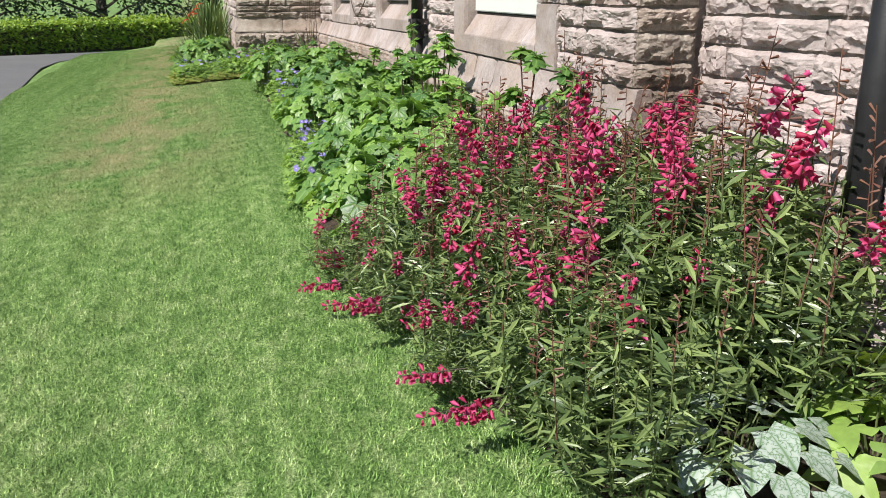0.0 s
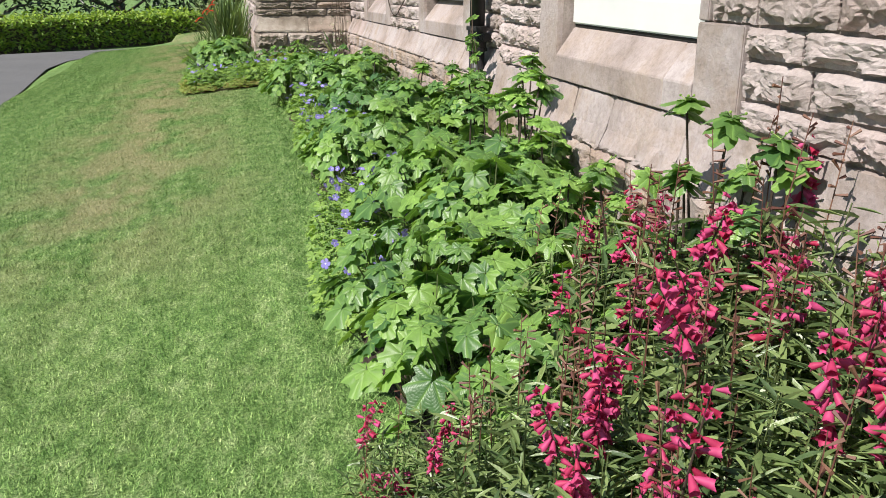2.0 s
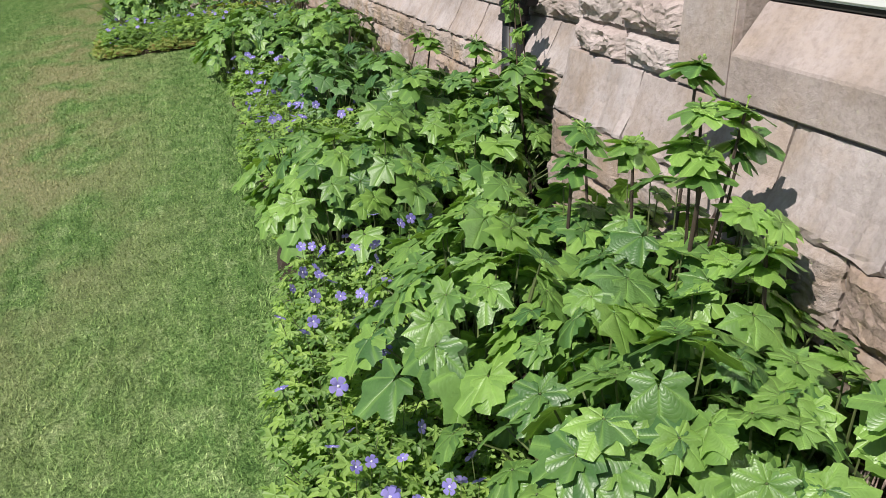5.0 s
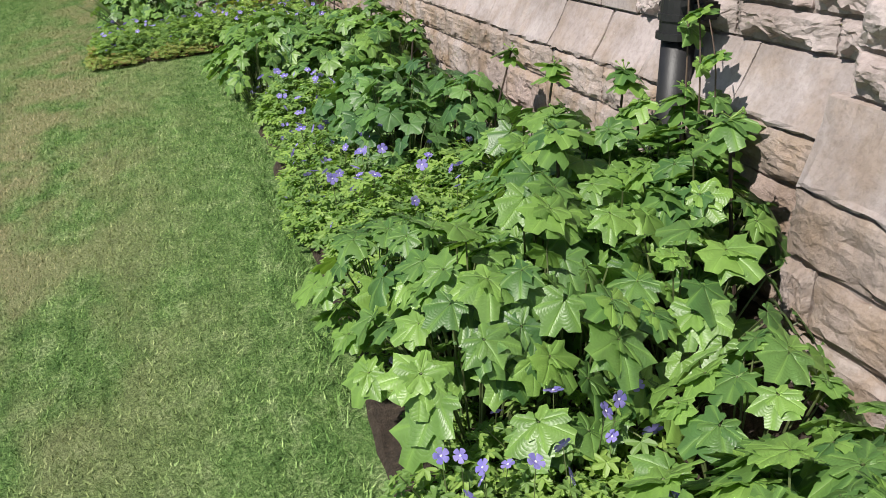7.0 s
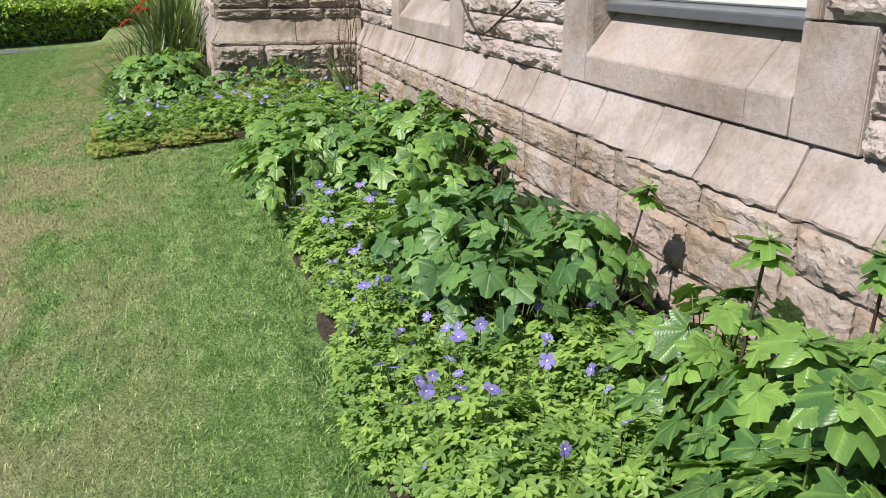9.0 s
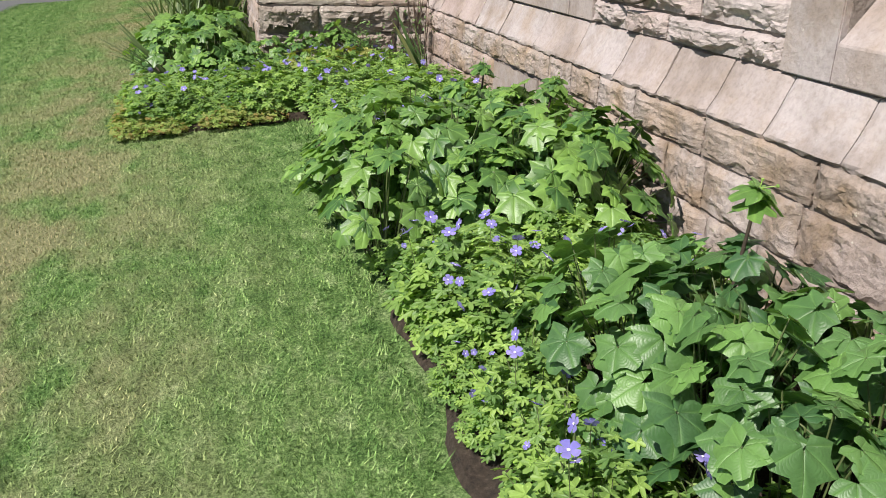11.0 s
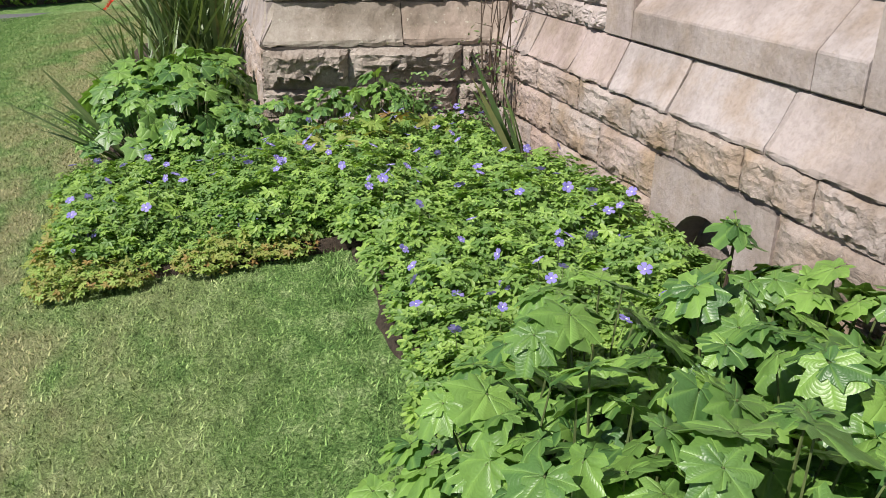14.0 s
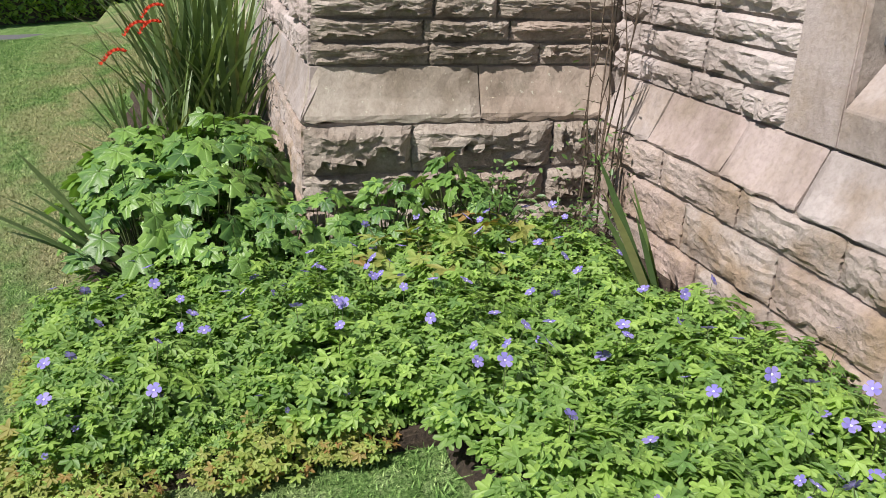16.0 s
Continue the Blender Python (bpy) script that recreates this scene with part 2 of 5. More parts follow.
ROUND = leaf_material("round_leaf", (0.17, 0.32, 0.085), (0.052, 0.13, 0.046), veins=0.35, gloss=0.42, translucent=0.25)
GERANIUM = leaf_material("geranium_leaf", (0.335, 0.49, 0.115), (0.135, 0.25, 0.07), gloss=0.5, translucent=0.35)
GERANIUM_DRY = leaf_material("geranium_leaf_yellowing", (0.30, 0.44, 0.105), (0.30, 0.29, 0.08), gloss=0.6, translucent=0.3, dry=(0.330, 0.185, 0.065))
PENSTEMON = leaf_material("penstemon_leaf", (0.265, 0.345, 0.13), (0.068, 0.118, 0.045), gloss=0.36, translucent=0.2)
BLADE = leaf_material("sword_leaf", (0.19, 0.27, 0.1), (0.075, 0.125, 0.05), gloss=0.42, translucent=0.25, dry=(0.283, 0.277, 0.130))
HEDGE = leaf_material("hedge_leaf", (0.46, 0.6, 0.11), (0.15, 0.27, 0.055), gloss=0.4, translucent=0.3)
DARK_LEAF = leaf_material("dark_tree_leaf", (0.045, 0.075, 0.03), (0.02, 0.038, 0.018), gloss=0.4, translucent=0.15)
SMALL_LEAF = leaf_material("shrub_leaf", (0.165, 0.277, 0.078), (0.083, 0.158, 0.052), gloss=0.4, translucent=0.25)
SILVER = brunnera_material()
PINK = petal_material("penstemon_petal", (0.42, 0.018, 0.065), (0.62, 0.085, 0.25), 0.22)
FADED = petal_material("penstemon_seedhead", (0.12, 0.045, 0.035), (0.20, 0.10, 0.06), 0.1)
BLUE = petal_material("geranium_petal", (0.23, 0.20, 0.62), (0.38, 0.32, 0.74), 0.35)
RED = petal_material("crocosmia_petal", (0.72, 0.05, 0.025), (0.8, 0.10, 0.04), 0.3)
PALE = plain("flower_eye", (0.75, 0.72, 0.8), 0.6)
STEM = plain("green_stem", (0.10, 0.13, 0.045), 0.55, spread=0.3, scale=30)
DARK_STEM = plain("dark_stem", (0.05, 0.035, 0.025), 0.6, spread=0.3, scale=30)
WOOD_STEM = plain("dead_stem", (0.10, 0.07, 0.05), 0.8, spread=0.3, scale=40)
BARK = plain("bark", (0.09, 0.07, 0.055), 0.9, spread=0.35, scale=20, relief=0.6)
IRON = plain("black_painted_iron", (0.018, 0.018, 0.020), 0.48, spread=0.3, scale=18)
WHITE = plain("white_window_paint", (0.68, 0.69, 0.68), 0.4, spread=0.04, scale=6, relief=0.05)
BLIND = plain("white_blind", (0.52, 0.54, 0.53), 0.8, spread=0.03, scale=4, relief=0.05)
GREY = plain("grey_metal_sill", (0.10, 0.105, 0.12), 0.4, spread=0.12, scale=10)
# near-black in place of shade: under the bay window's frame, inside the vent
DARKGAP = plain("shade_black", (0.02, 0.018, 0.016), 0.9)
GLASS = glass_material()


# ---- helpers for building ----
def mesh_of(name, bm, mat, smooth=False):
    me = bpy.data.meshes.new(name)
    bm.to_mesh(me)
    bm.free()
    me.materials.append(mat)
    if smooth:
        me.polygons.foreach_set("use_smooth", [True] * len(me.polygons))
    return me


def part(name, bm, mat, parent=None, label="", smooth=False):
    ob = new(name, mesh_of(name, bm, mat, smooth) if isinstance(bm, bmesh.types.BMesh) else bm)
    ob.parent = parent
    return tagged(ob, label)


def raw_mesh(name, verts, faces, mat, smooth=False):
    me = bpy.data.meshes.new(name)
    me.from_pydata(verts, [], faces)
    me.materials.append(mat)
    if smooth:
        me.polygons.foreach_set("use_smooth", [True] * len(me.polygons))
    return me


def thing(name, place, label, category, group="", kind=""):
    ob = new(name)
    ob.empty_display_size = 0.1
    ob.location = place
    return tagged(ob, label, category, group, kind)


def box(bm, lo, hi):
    m = Matrix.Translation([(a + b) / 2 for a, b in zip(lo, hi)]) @ Matrix.Diagonal([b - a for a, b in zip(lo, hi)] + [1])
    return bmesh.ops.create_cube(bm, size=1, matrix=m)["verts"]


def bevel(bm, width, segments=2):
    bmesh.ops.bevel(bm, geom=bm.edges[:], offset=width, segments=segments, affect="EDGES", clamp_overlap=True)


def tube(bm, pts, r0, r1=None, sides=6):
    """A tapered tube along the points."""
    r1 = r0 if r1 is None else r1
    pts = [Vector(p) for p in pts]
    rings = []
    for i, p in enumerate(pts):
        d = (pts[min(i + 1, len(pts) - 1)] - pts[max(i - 1, 0)]).normalized()
        q = d.to_track_quat("Z", "Y")
        r = r0 + (r1 - r0) * i / max(1, len(pts) - 1)
        rings.append([bm.verts.new(p + q @ Vector((r * math.cos(a), r * math.sin(a), 0))) for a in (2 * math.pi * k / sides for k in range(sides))])
    for a, b in zip(rings, rings[1:]):
        for k in range(sides):
            bm.faces.new((a[k], a[(k + 1) % sides], b[(k + 1) % sides], b[k]))
    bm.faces.new(rings[0][::-1])
    bm.faces.new(rings[-1])


def ground_z(x, y):
    """The lawn falls a little from the bed to the drive."""
    xc = max(-2.6, min(1.0, x))
    return 0.155 + 0.10 * xc + 0.012 * math.sin(1.7 * x + 0.9 * y) + 0.008 * math.sin(2.3 * y - x)


EDGE = [(-3, 0.80), (1.0, 0.78), (1.9, 0.72), (2.6, 0.66), (3.3, 0.58), (4.0, 0.52), (4.8, 0.53), (5.6, 0.58), (6.5, 0.60), (7.8, 0.63), (9.4, 0.66), (10.9, 0.70), (11.6, 0.70)]


def edge_x(y):
    """The line between lawn and bed."""
    for (y0, x0), (y1, x1) in zip(EDGE, EDGE[1:]):
        if y <= y1:
            return x0 + (x1 - x0) * (y - y0) / (y1 - y0)
    return -0.32 if y > 11.64 else 0.70


# ---- ground, drive, lawn, bed ----
def build_ground():
    me = raw_mesh("ground", [(-900, -900, -0.16), (900, -900, -0.16), (900, 900, -0.16), (-900, 900, -0.16)], [(0, 1, 2, 3)], LAWN)
    tagged(new("ground", me), "flat grass ground reaching to the horizon", "ground", kind="structure")


NEAR_EDGE = [(-2.35, -12), (-2.35, 6), (-2.40, 10.4), (-2.62, 14.5), (-2.85, 17.5), (-2.75, 19.0), (-2.3, 20.2), (-1.7, 21.0), (-1.0, 21.7)]
FAR_EDGE = [(-7.0, -12), (-7.0, 6), (-7.0, 10.4), (-6.8, 14.5), (-6.2, 18.0), (-5.4, 19.8), (-4.2, 20.9), (-2.6, 21.6), (-1.0, 21.9)]


def build_drive():
    verts, faces = [], []
    for (x0, y0), (x1, y1) in zip(NEAR_EDGE, FAR_EDGE):
        for k in range(5):
            f = k / 4
            verts.append((x0 + (x1 - x0) * f, y0 + (y1 - y0) * f, -0.10 + 0.03 * math.sin(math.pi * f)))
    for i in range(len(NEAR_EDGE) - 1):
        for k in range(4):
            a = i * 5 + k
            faces.append((a, a + 5, a + 6, a + 1))
    tagged(new("road", raw_mesh("road", verts, faces, ASPHALT)), "grey tarmac drive curving past the lawn", "drive", kind="structure")


def near_edge_x(y):
    for (x0, y0), (x1, y1) in zip(NEAR_EDGE, NEAR_EDGE[1:]):
        if y <= y1:
            return x0 + (x1 - x0) * (y - y0) / (y1 - y0)
    return -1.0


def build_lawn():
    """Turf with a cut edge towards the drive."""
    ys = np.concatenate([np.arange(-8, 0, 1.0), np.arange(0, 17, 0.25), np.arange(17, 26, 0.25)])
    n = 26
    verts, faces = [], []
    for y in ys:
        xl = near_edge_x(y)
        xr = 2.4 if y < 20 else 4.0
        for k in range(n + 1):
            x = xl + 0.02 + (xr - xl) * k / n
            z = ground_z(x, y)
            verts.append((x - 0.02 if k == 0 else x, y, -0.15 if k == 0 else z))
            if k == 0:
                verts.append((x, y, z - 0.01))
    w = n + 2
    for i in range(len(ys) - 1):
        for k in range(w - 1):
            a = i * w + k
            faces.append((a, a + 1, a + w + 1, a + w))
    tagged(new("lawn", raw_mesh("lawn", verts, faces, LAWN, True)), "mown green lawn with dry worn patches", "lawn", kind="structure")


def build_grass():
    """Short blades over the part of the lawn beside the bed."""
    rng = np.random.default_rng(4)
    n = 700000
    y = 0.3 + 20.5 * rng.random(n) ** 1.35
    left = np.where(y < 6, -1.35, -2.55)
    x = left + (0.85 - left) * rng.random(n)
    ex = np.array([e[1] for e in EDGE])
    ey = np.array([e[0] for e in EDGE])
    lim = np.where(y > 11.66 + 0.03 * np.sin(17 * x) + 0.02 * np.sin(41 * x), -0.30, np.interp(y, ey, ex) + 0.005)
    keep = x < lim + 0.03 * np.sin(9 * y) + 0.02 * np.sin(23 * y) + 0.03 * rng.random(n)
    x, y, lim = x[keep], y[keep], lim[keep]
    n = len(x)
    xc = np.clip(x, -2.6, 1.0)
    z = 0.155 + 0.10 * xc + 0.012 * np.sin(1.7 * x + 0.9 * y) + 0.008 * np.sin(2.3 * y - x) - 0.004
    rim = np.clip(1 - (lim - x) / 0.10, 0, 1)
    h = (0.007 + 0.013 * rng.random(n)) * (1 + 1.2 * rim * rng.random(n))
    a = rng.random(n) * 2 * np.pi
    lean = 1.6 * h * rng.random(n) + 0.002
    w = 0.0014 + 0.0018 * rng.random(n) + 0.0022 * np.clip((y - 5) / 12, 0, 1)
    t = a + 1.57 + rng.normal(0, 0.4, n)
    co = np.empty((n, 3, 3))
    co[:, 0] = np.c_[x - np.cos(a) * w, y - np.sin(a) * w, z]
    co[:, 1] = np.c_[x + np.cos(a) * w, y + np.sin(a) * w, z]
    co[:, 2] = np.c_[x + np.cos(t) * lean, y + np.sin(t) * lean, z + h]
    me = bpy.data.meshes.new("grass_blades")
    me.vertices.add(3 * n)
    me.vertices.foreach_set("co", co.ravel())
    me.loops.add(3 * n)
    me.loops.foreach_set("vertex_index", np.arange(3 * n))
    me.polygons.add(n)
    me.polygons.foreach_set("loop_start", np.arange(0, 3 * n, 3))
    me.polygons.foreach_set("loop_total", np.full(n, 3))
    me.update()
    me.materials.append(GRASS_BLADE)
    tagged(new("grass_blades", me), "short mown grass blades covering the lawn", "grass", kind="stuff")


def build_soil():
    """The bed: bare dark soil, raised a little behind a ragged cut edge."""
    rng = random.Random(8)
    verts, faces = [], []
    ys = np.arange(-2.0, 17.0, 0.08)
    n = 18
    for y in ys:
        xl = edge_x(y) + 0.04 + 0.02 * math.sin(9 * y) + rng.uniform(-0.012, 0.012)
        for k in range(n + 1):
            x = xl + (2.1 - xl) * (k / n) ** 1.4
            z = ground_z(x, y) + (-0.02 if k == 0 else 0.012 + 0.03 * min(1, (x - xl) / 0.3) + rng.uniform(-0.008, 0.012))
            verts.append((x, y, z))
    for i in range(len(ys) - 1):
        for k in range(n):
            a = i * (n + 1) + k
            faces.append((a, a + 1, a + n + 2, a + n + 1))
    tagged(new("flower_bed", raw_mesh("flower_bed", verts, faces, SOIL)), "dark crumbly soil of the flower bed along the wall", "flower bed", kind="structure")


build_ground()
build_drive()
build_lawn()
build_grass()
build_soil()


# ---- stone building ----
def rock_mesh(seed, bulge, ragged, nu=22, nv=12, undercut=0.55, mat=None):
    """A block 1 x 1, its face hewn: fuller above, broken away along the lower edge."""
    rng = random.Random(seed)
    off = Vector((rng.uniform(0, 50), rng.uniform(0, 50), rng.uniform(0, 50)))
    verts, faces = [], []
    for j in range(nv + 1):
        for i in range(nu + 1):
            u, v = i / nu, j / nv
            rim = min(1.0, 9 * min(u, 1 - u)) * min(1.0, 7 * (1 - v))
            line = undercut * (0.34 + 0.80 * noise.noise(off + Vector((u * 2.8, 0, 0))) + 0.45 * noise.noise(off + Vector((u * 12, 0, 4))) + 0.2 * noise.noise(off + Vector((u * 31, 0, 8))))
            low = 0.0 if v <= 0 else min(1.0, max(0.0, (v - line * 0.75) / 0.08))
            split = noise.noise(off + Vector((u * 3.2, v * 1.6, 7))) + 0.4 * noise.noise(off + Vector((u * 11, v * 6, 2)))
            split = 0.65 * math.floor(4.5 * split) / 4.5 + 0.35 * split
            notch = max(0.0, noise.noise(off + Vector((u * 5.5, v * 3.0, 11))) - 0.22)
            d = bulge * rim * low * (0.82 + 0.55 * ragged * split - 1.0 * ragged * notch + 0.16 * ragged * noise.noise(off + Vector((u * 9, v * 16, 5))) + 0.16 * ragged * noise.noise(off + Vector((u * 26, v * 22, 3))))
            wob = 0.05 * noise.noise(off + Vector((u * 5, v * 4, 9)))
            verts.append((u + 0.012 * rng.uniform(-1, 1) + 0.35 * wob * (0 < i < nu), v + (0.02 * rng.uniform(-1, 1) if 0 < j < nv else (1 if j == 0 else -1) * 0.03 * rng.random()) + wob, d))
    w = nu + 1
    for j in range(nv):
        for i in range(nu):
            a = j * w + i
            faces.append((a, a + 1, a + w + 1, a + w))
    rim = [i for i in range(w)] + [j * w + nu for j in range(1, nv + 1)] + [nv * w + i for i in range(nu - 1, -1, -1)] + [j * w for j in range(nv - 1, 0, -1)]
    base = len(verts)
    for i in rim:
        verts.append((verts[i][0], verts[i][1], -1.0))
    for k in range(len(rim)):
        b = (k + 1) % len(rim)
        faces.append((rim[b], rim[k], base + k, base + b))
    me = raw_mesh("stone", verts, faces, mat)
    return me


ROCKS = {
    "rock": [rock_mesh(i, 1.0, 0.8, undercut=0.62, mat=ROCK) for i in range(16)],
    "wing": [rock_mesh(40 + i, 1.25, 0.9, undercut=0.85, mat=WING_ROCK) for i in range(10)],
    "plinth": [rock_mesh(80 + i, 0.8, 1.0, undercut=0.26, mat=PLINTH) for i in range(12)],
}


def frame_of(face):
    """Axes along, up and out of a wall that faces that way."""
    return {"w": (Vector((0, -1, 0)), Vector((-1, 0, 0))), "s": (Vector((1, 0, 0)), Vector((0, -1, 0))), "n": (Vector((-1, 0, 0)), Vector((0, 1, 0)))}[face]


def lay(parent, meshes, face, plane, a0, a1, courses, length, depth, rng, skip=(), gap=0.009):
    """Courses of blocks on a wall between two places along it, left out where skip says (a0, a1, z0, z1)."""
    U, D = frame_of(face)
    axis = 1 if face == "w" else 0
    for z0, z1 in zip(courses, courses[1:]):
        spans = [(a0, a1)]
        for s0, s1, sz0, sz1 in skip:
            if sz0 < (z0 + z1) / 2 < sz1:
                spans = [q for p in spans for q in ((p[0], min(p[1], s0)), (max(p[0], s1), p[1])) if q[1] - q[0] > 0.03]
        for lo, hi in spans:
            cuts = [lo]
            while hi - cuts[-1] > length * 1.35:
                cuts.append(cuts[-1] + length * rng.uniform(0.6, 1.35))
            cuts.append(hi)
            if len(cuts) > 2 and cuts[-1] - cuts[-2] < 0.08:
                cuts.pop(-2)
            for c0, c1 in zip(cuts, cuts[1:]):
                w, h = c1 - c0 - gap, z1 - z0 - gap
                start = c1 - gap / 2 if face in "wn" else c0 + gap / 2
                o = Vector((plane, start, z0 + gap / 2)) if axis == 1 else Vector((start, plane, z0 + gap / 2))
                ob = new("stone", rng.choice(meshes))
                ob.parent = parent
                m = Matrix((U * w, Vector((0, 0, h)), D * depth * rng.uniform(0.8, 1.2))).transposed().to_4x4()
                ob.matrix_basis = Matrix.Translation(o) @ m


def prism(bm, face, a0, a1, profile, mitre=None):
    """A length of moulding along a wall from its section [(outward place, z)], anticlockwise."""
    ends = []
    for k, a in enumerate((a0, a1)):
        ends.append([bm.verts.new((p, q, z) if face == "w" else (q, p, z)) for p, z in profile for q in ((mitre(p) if mitre and k == 0 else a),)])
    n = len(profile)
    for k in range(n):
        bm.faces.new((ends[0][k], ends[0][(k + 1) % n], ends[1][(k + 1) % n], ends[1][k]))
    bm.faces.new(ends[0][::-1])
    bm.faces.new(ends[1])
    bmesh.ops.recalc_face_normals(bm, faces=bm.faces[:])


def chamfer_course(parent, face, wall, plinth, a0, a1, z0, z1, length, rng, mat, lip=0.02, mitre=None, edge=0.009, joint=0.003):
    """Sloping plinth blocks with open joints."""
    cuts = [a0]
    while a1 - cuts[-1] > length * 1.5:
        cuts.append(cuts[-1] + length * rng.uniform(0.7, 1.4))
    cuts.append(a1)
    for c0, c1 in zip(cuts, cuts[1:]):
        e = rng.uniform(-0.003, 0.004)
        back = wall + 0.07
        section = [(back, z0 + 0.004), (plinth - 0.004 + e, z0 + 0.004), (plinth - 0.008 + e, z0 + 0.5 * lip), (plinth - 0.006 + e, z0 + lip), (plinth + 0.34 * (wall - plinth) + e, z0 + lip + 0.33 * (z1 - z0 - lip)),
                   (plinth + 0.67 * (wall - plinth) + e, z0 + lip + 0.67 * (z1 - z0 - lip)), (wall - 0.006 + e, z1 - 0.006), (wall + 0.01, z1 - 0.002), (back, z1 - 0.002)]
        off = Vector((c0 * 7.3, z0, wall))
        n = 16
        verts, faces = [], []
        for i in range(n + 1):
            f = i / n
            for q, (out, z) in enumerate(section):
                worn = noise.noise(off + Vector((f * (c1 - c0) * 22, q * 0.8, 1))) * (edge if q in (1, 2, 3) else 0.5 * edge if 3 < q < 7 else 0)
                if q in (1, 2, 3):
                    worn += 2.2 * edge * max(0.0, noise.noise(off + Vector((f * (c1 - c0) * 9, 3, 8))) - 0.15)
                if i in (0, n) and 0 < q < 7:
                    worn += 0.008
                dz = 0.022 * noise.noise(off + Vector((f * (c1 - c0) * 15, 4, 6))) if q == 1 else 0
                first = mitre(min(out, wall)) if mitre and c0 == a0 else c0 + joint * (0.6 + 0.9 * abs(noise.noise(off + Vector((0, q * 0.9, 3)))))
                a = first + f * (c1 - joint - first)
                verts.append((out + worn, a, z + dz) if face == "w" else (a, out + worn, z + dz))
        m = len(section)
        for i in range(n):
            for q in range(m):
                r = (q + 1) % m
                quad = (i * m + q, i * m + r, (i + 1) * m + r, (i + 1) * m + q)
                faces.append(quad[::-1] if face == "w" else quad)
        faces.append(tuple(range(m)) if face == "w" else tuple(range(m))[::-1])
        faces.append(tuple(n * m + q for q in range(m))[::-1] if face == "w" else tuple(n * m + q for q in range(m)))
        me = raw_mesh("stone", verts, faces, mat)
        bm = bmesh.new()
        bm.from_mesh(me)
        bmesh.ops.recalc_face_normals(bm, faces=bm.faces[:])
        bm.to_mesh(me)
        bm.free()
        part("stone", me, None, parent)


def block(parent, lo, hi, mat, width=0.006, name="stone"):
    bm = bmesh.new()
    box(bm, lo, hi)
    bevel(bm, width, 2)
    return part(name, bm, mat, parent)


rng = random.Random(21)
WALL_TOP = 3.4
Z_PL, Z_CH = 0.79, 0.975
NX = 1.94               # the near wall
RX, RP = 1.86, 1.78      # the long wall and its plinth
BX, BP = 1.655, 1.605    # the bay's wall and its plinth
B0, B1 = 2.96, 6.00      # the bay's ends
WY, WP = 13.02, 12.95    # the wing's end wall and its plinth
WX, WXP = 0.605, 0.565   # the wing's side wall and its plinth
UPPER = [0.975, 1.075, 1.19, 1.285, 1.405, 1.51, 1.64]
PL_C = [0.05, 0.32, 0.48, 0.655, 0.79]


def wall_boxes(name, boxes, label):
    bm = bmesh.new()
    for lo, hi in boxes:
        box(bm, lo, hi)
    return tagged(part(name, bm, MORTAR), label, "wall", kind="structure")


def window_gap(x0, x1, y0, y1, w0, w1, sill=1.0, head=2.9):
    """Boxes of a wall along y with one window opening."""
    return [((x0, y0, -0.2), (x1, w0, WALL_TOP)), ((x0, w1, -0.2), (x1, y1, WALL_TOP)), ((x0, w0, -0.2), (x1, w1, sill)), ((x0, w0, head), (x1, w1, WALL_TOP))]


W1, W2, W3 = (3.97, 5.15), (7.47, 8.69), (10.50, 11.70)
back = 0.012
wall_long = wall_boxes("wall_east", [((NX + back, -3.0, -0.2), (NX + 0.4, B0, WALL_TOP))]
    + window_gap(RX + back, RX + 0.4, B1, 9.6, *W2) + window_gap(RX + back, RX + 0.4, 9.6, WY + 0.3, *W3), "pinkish rock-faced sandstone wall in courses above a sloping plinth")
wall_bay = wall_boxes("wall_bay", window_gap(BX + back, NX + 0.4, B0 + back, B1 - back, *W1), "projecting sandstone bay with a dressed window surround")
wall_wing = wall_boxes("wall_wing", [((WX + back, WY + back, -0.2), (RX + back, WY + 0.4, WALL_TOP)), ((WX + back, WY + 0.4, -0.2), (WX + 0.4, 19.0, WALL_TOP))], "weathered sandstone end wall of the projecting wing")


def surround(parent, wall, glass, w0, w1, low=Z_CH, sill=1.248):
    """Dressed jambs, sill with a steep wash, and lintel of a window."""
    for a, b, z0, z1 in ((w1, w1 + 0.23, low, 1.62), (w1, w1 + 0.23, 1.62, 2.3), (w1, w1 + 0.23, 2.3, 2.9), (w0 - 0.26, w0, low, 1.285), (w0 - 0.06, w0, 1.285, 1.64), (w0 - 0.26, w0, 1.64, 2.3), (w0 - 0.26, w0, 2.3, 2.9)):
        if z1 > z0:
            block(parent, (wall - 0.012, a + 0.002, z0 + 0.002), (wall + 0.3, b - 0.002, z1 - 0.002), ASHLAR, 0.004)
    block(parent, (wall - 0.012, w0 - 0.26, 2.902), (wall + 0.3, w1 + 0.23, 3.2), ASHLAR, 0.004)
    mid = w0 + (w1 - w0) * 0.16
    for a, b in ((w0, mid), (mid, w1)):
        bm = bmesh.new()
        prism(bm, "w", a + 0.002, b - 0.002, [(wall - 0.016, low + 0.004), (wall - 0.016, 1.085), (glass + 0.01, sill), (glass + 0.12, sill), (glass + 0.12, low + 0.004)])
        bevel(bm, 0.004, 1)
        part("sill_stone", bm, ASHLAR, parent)


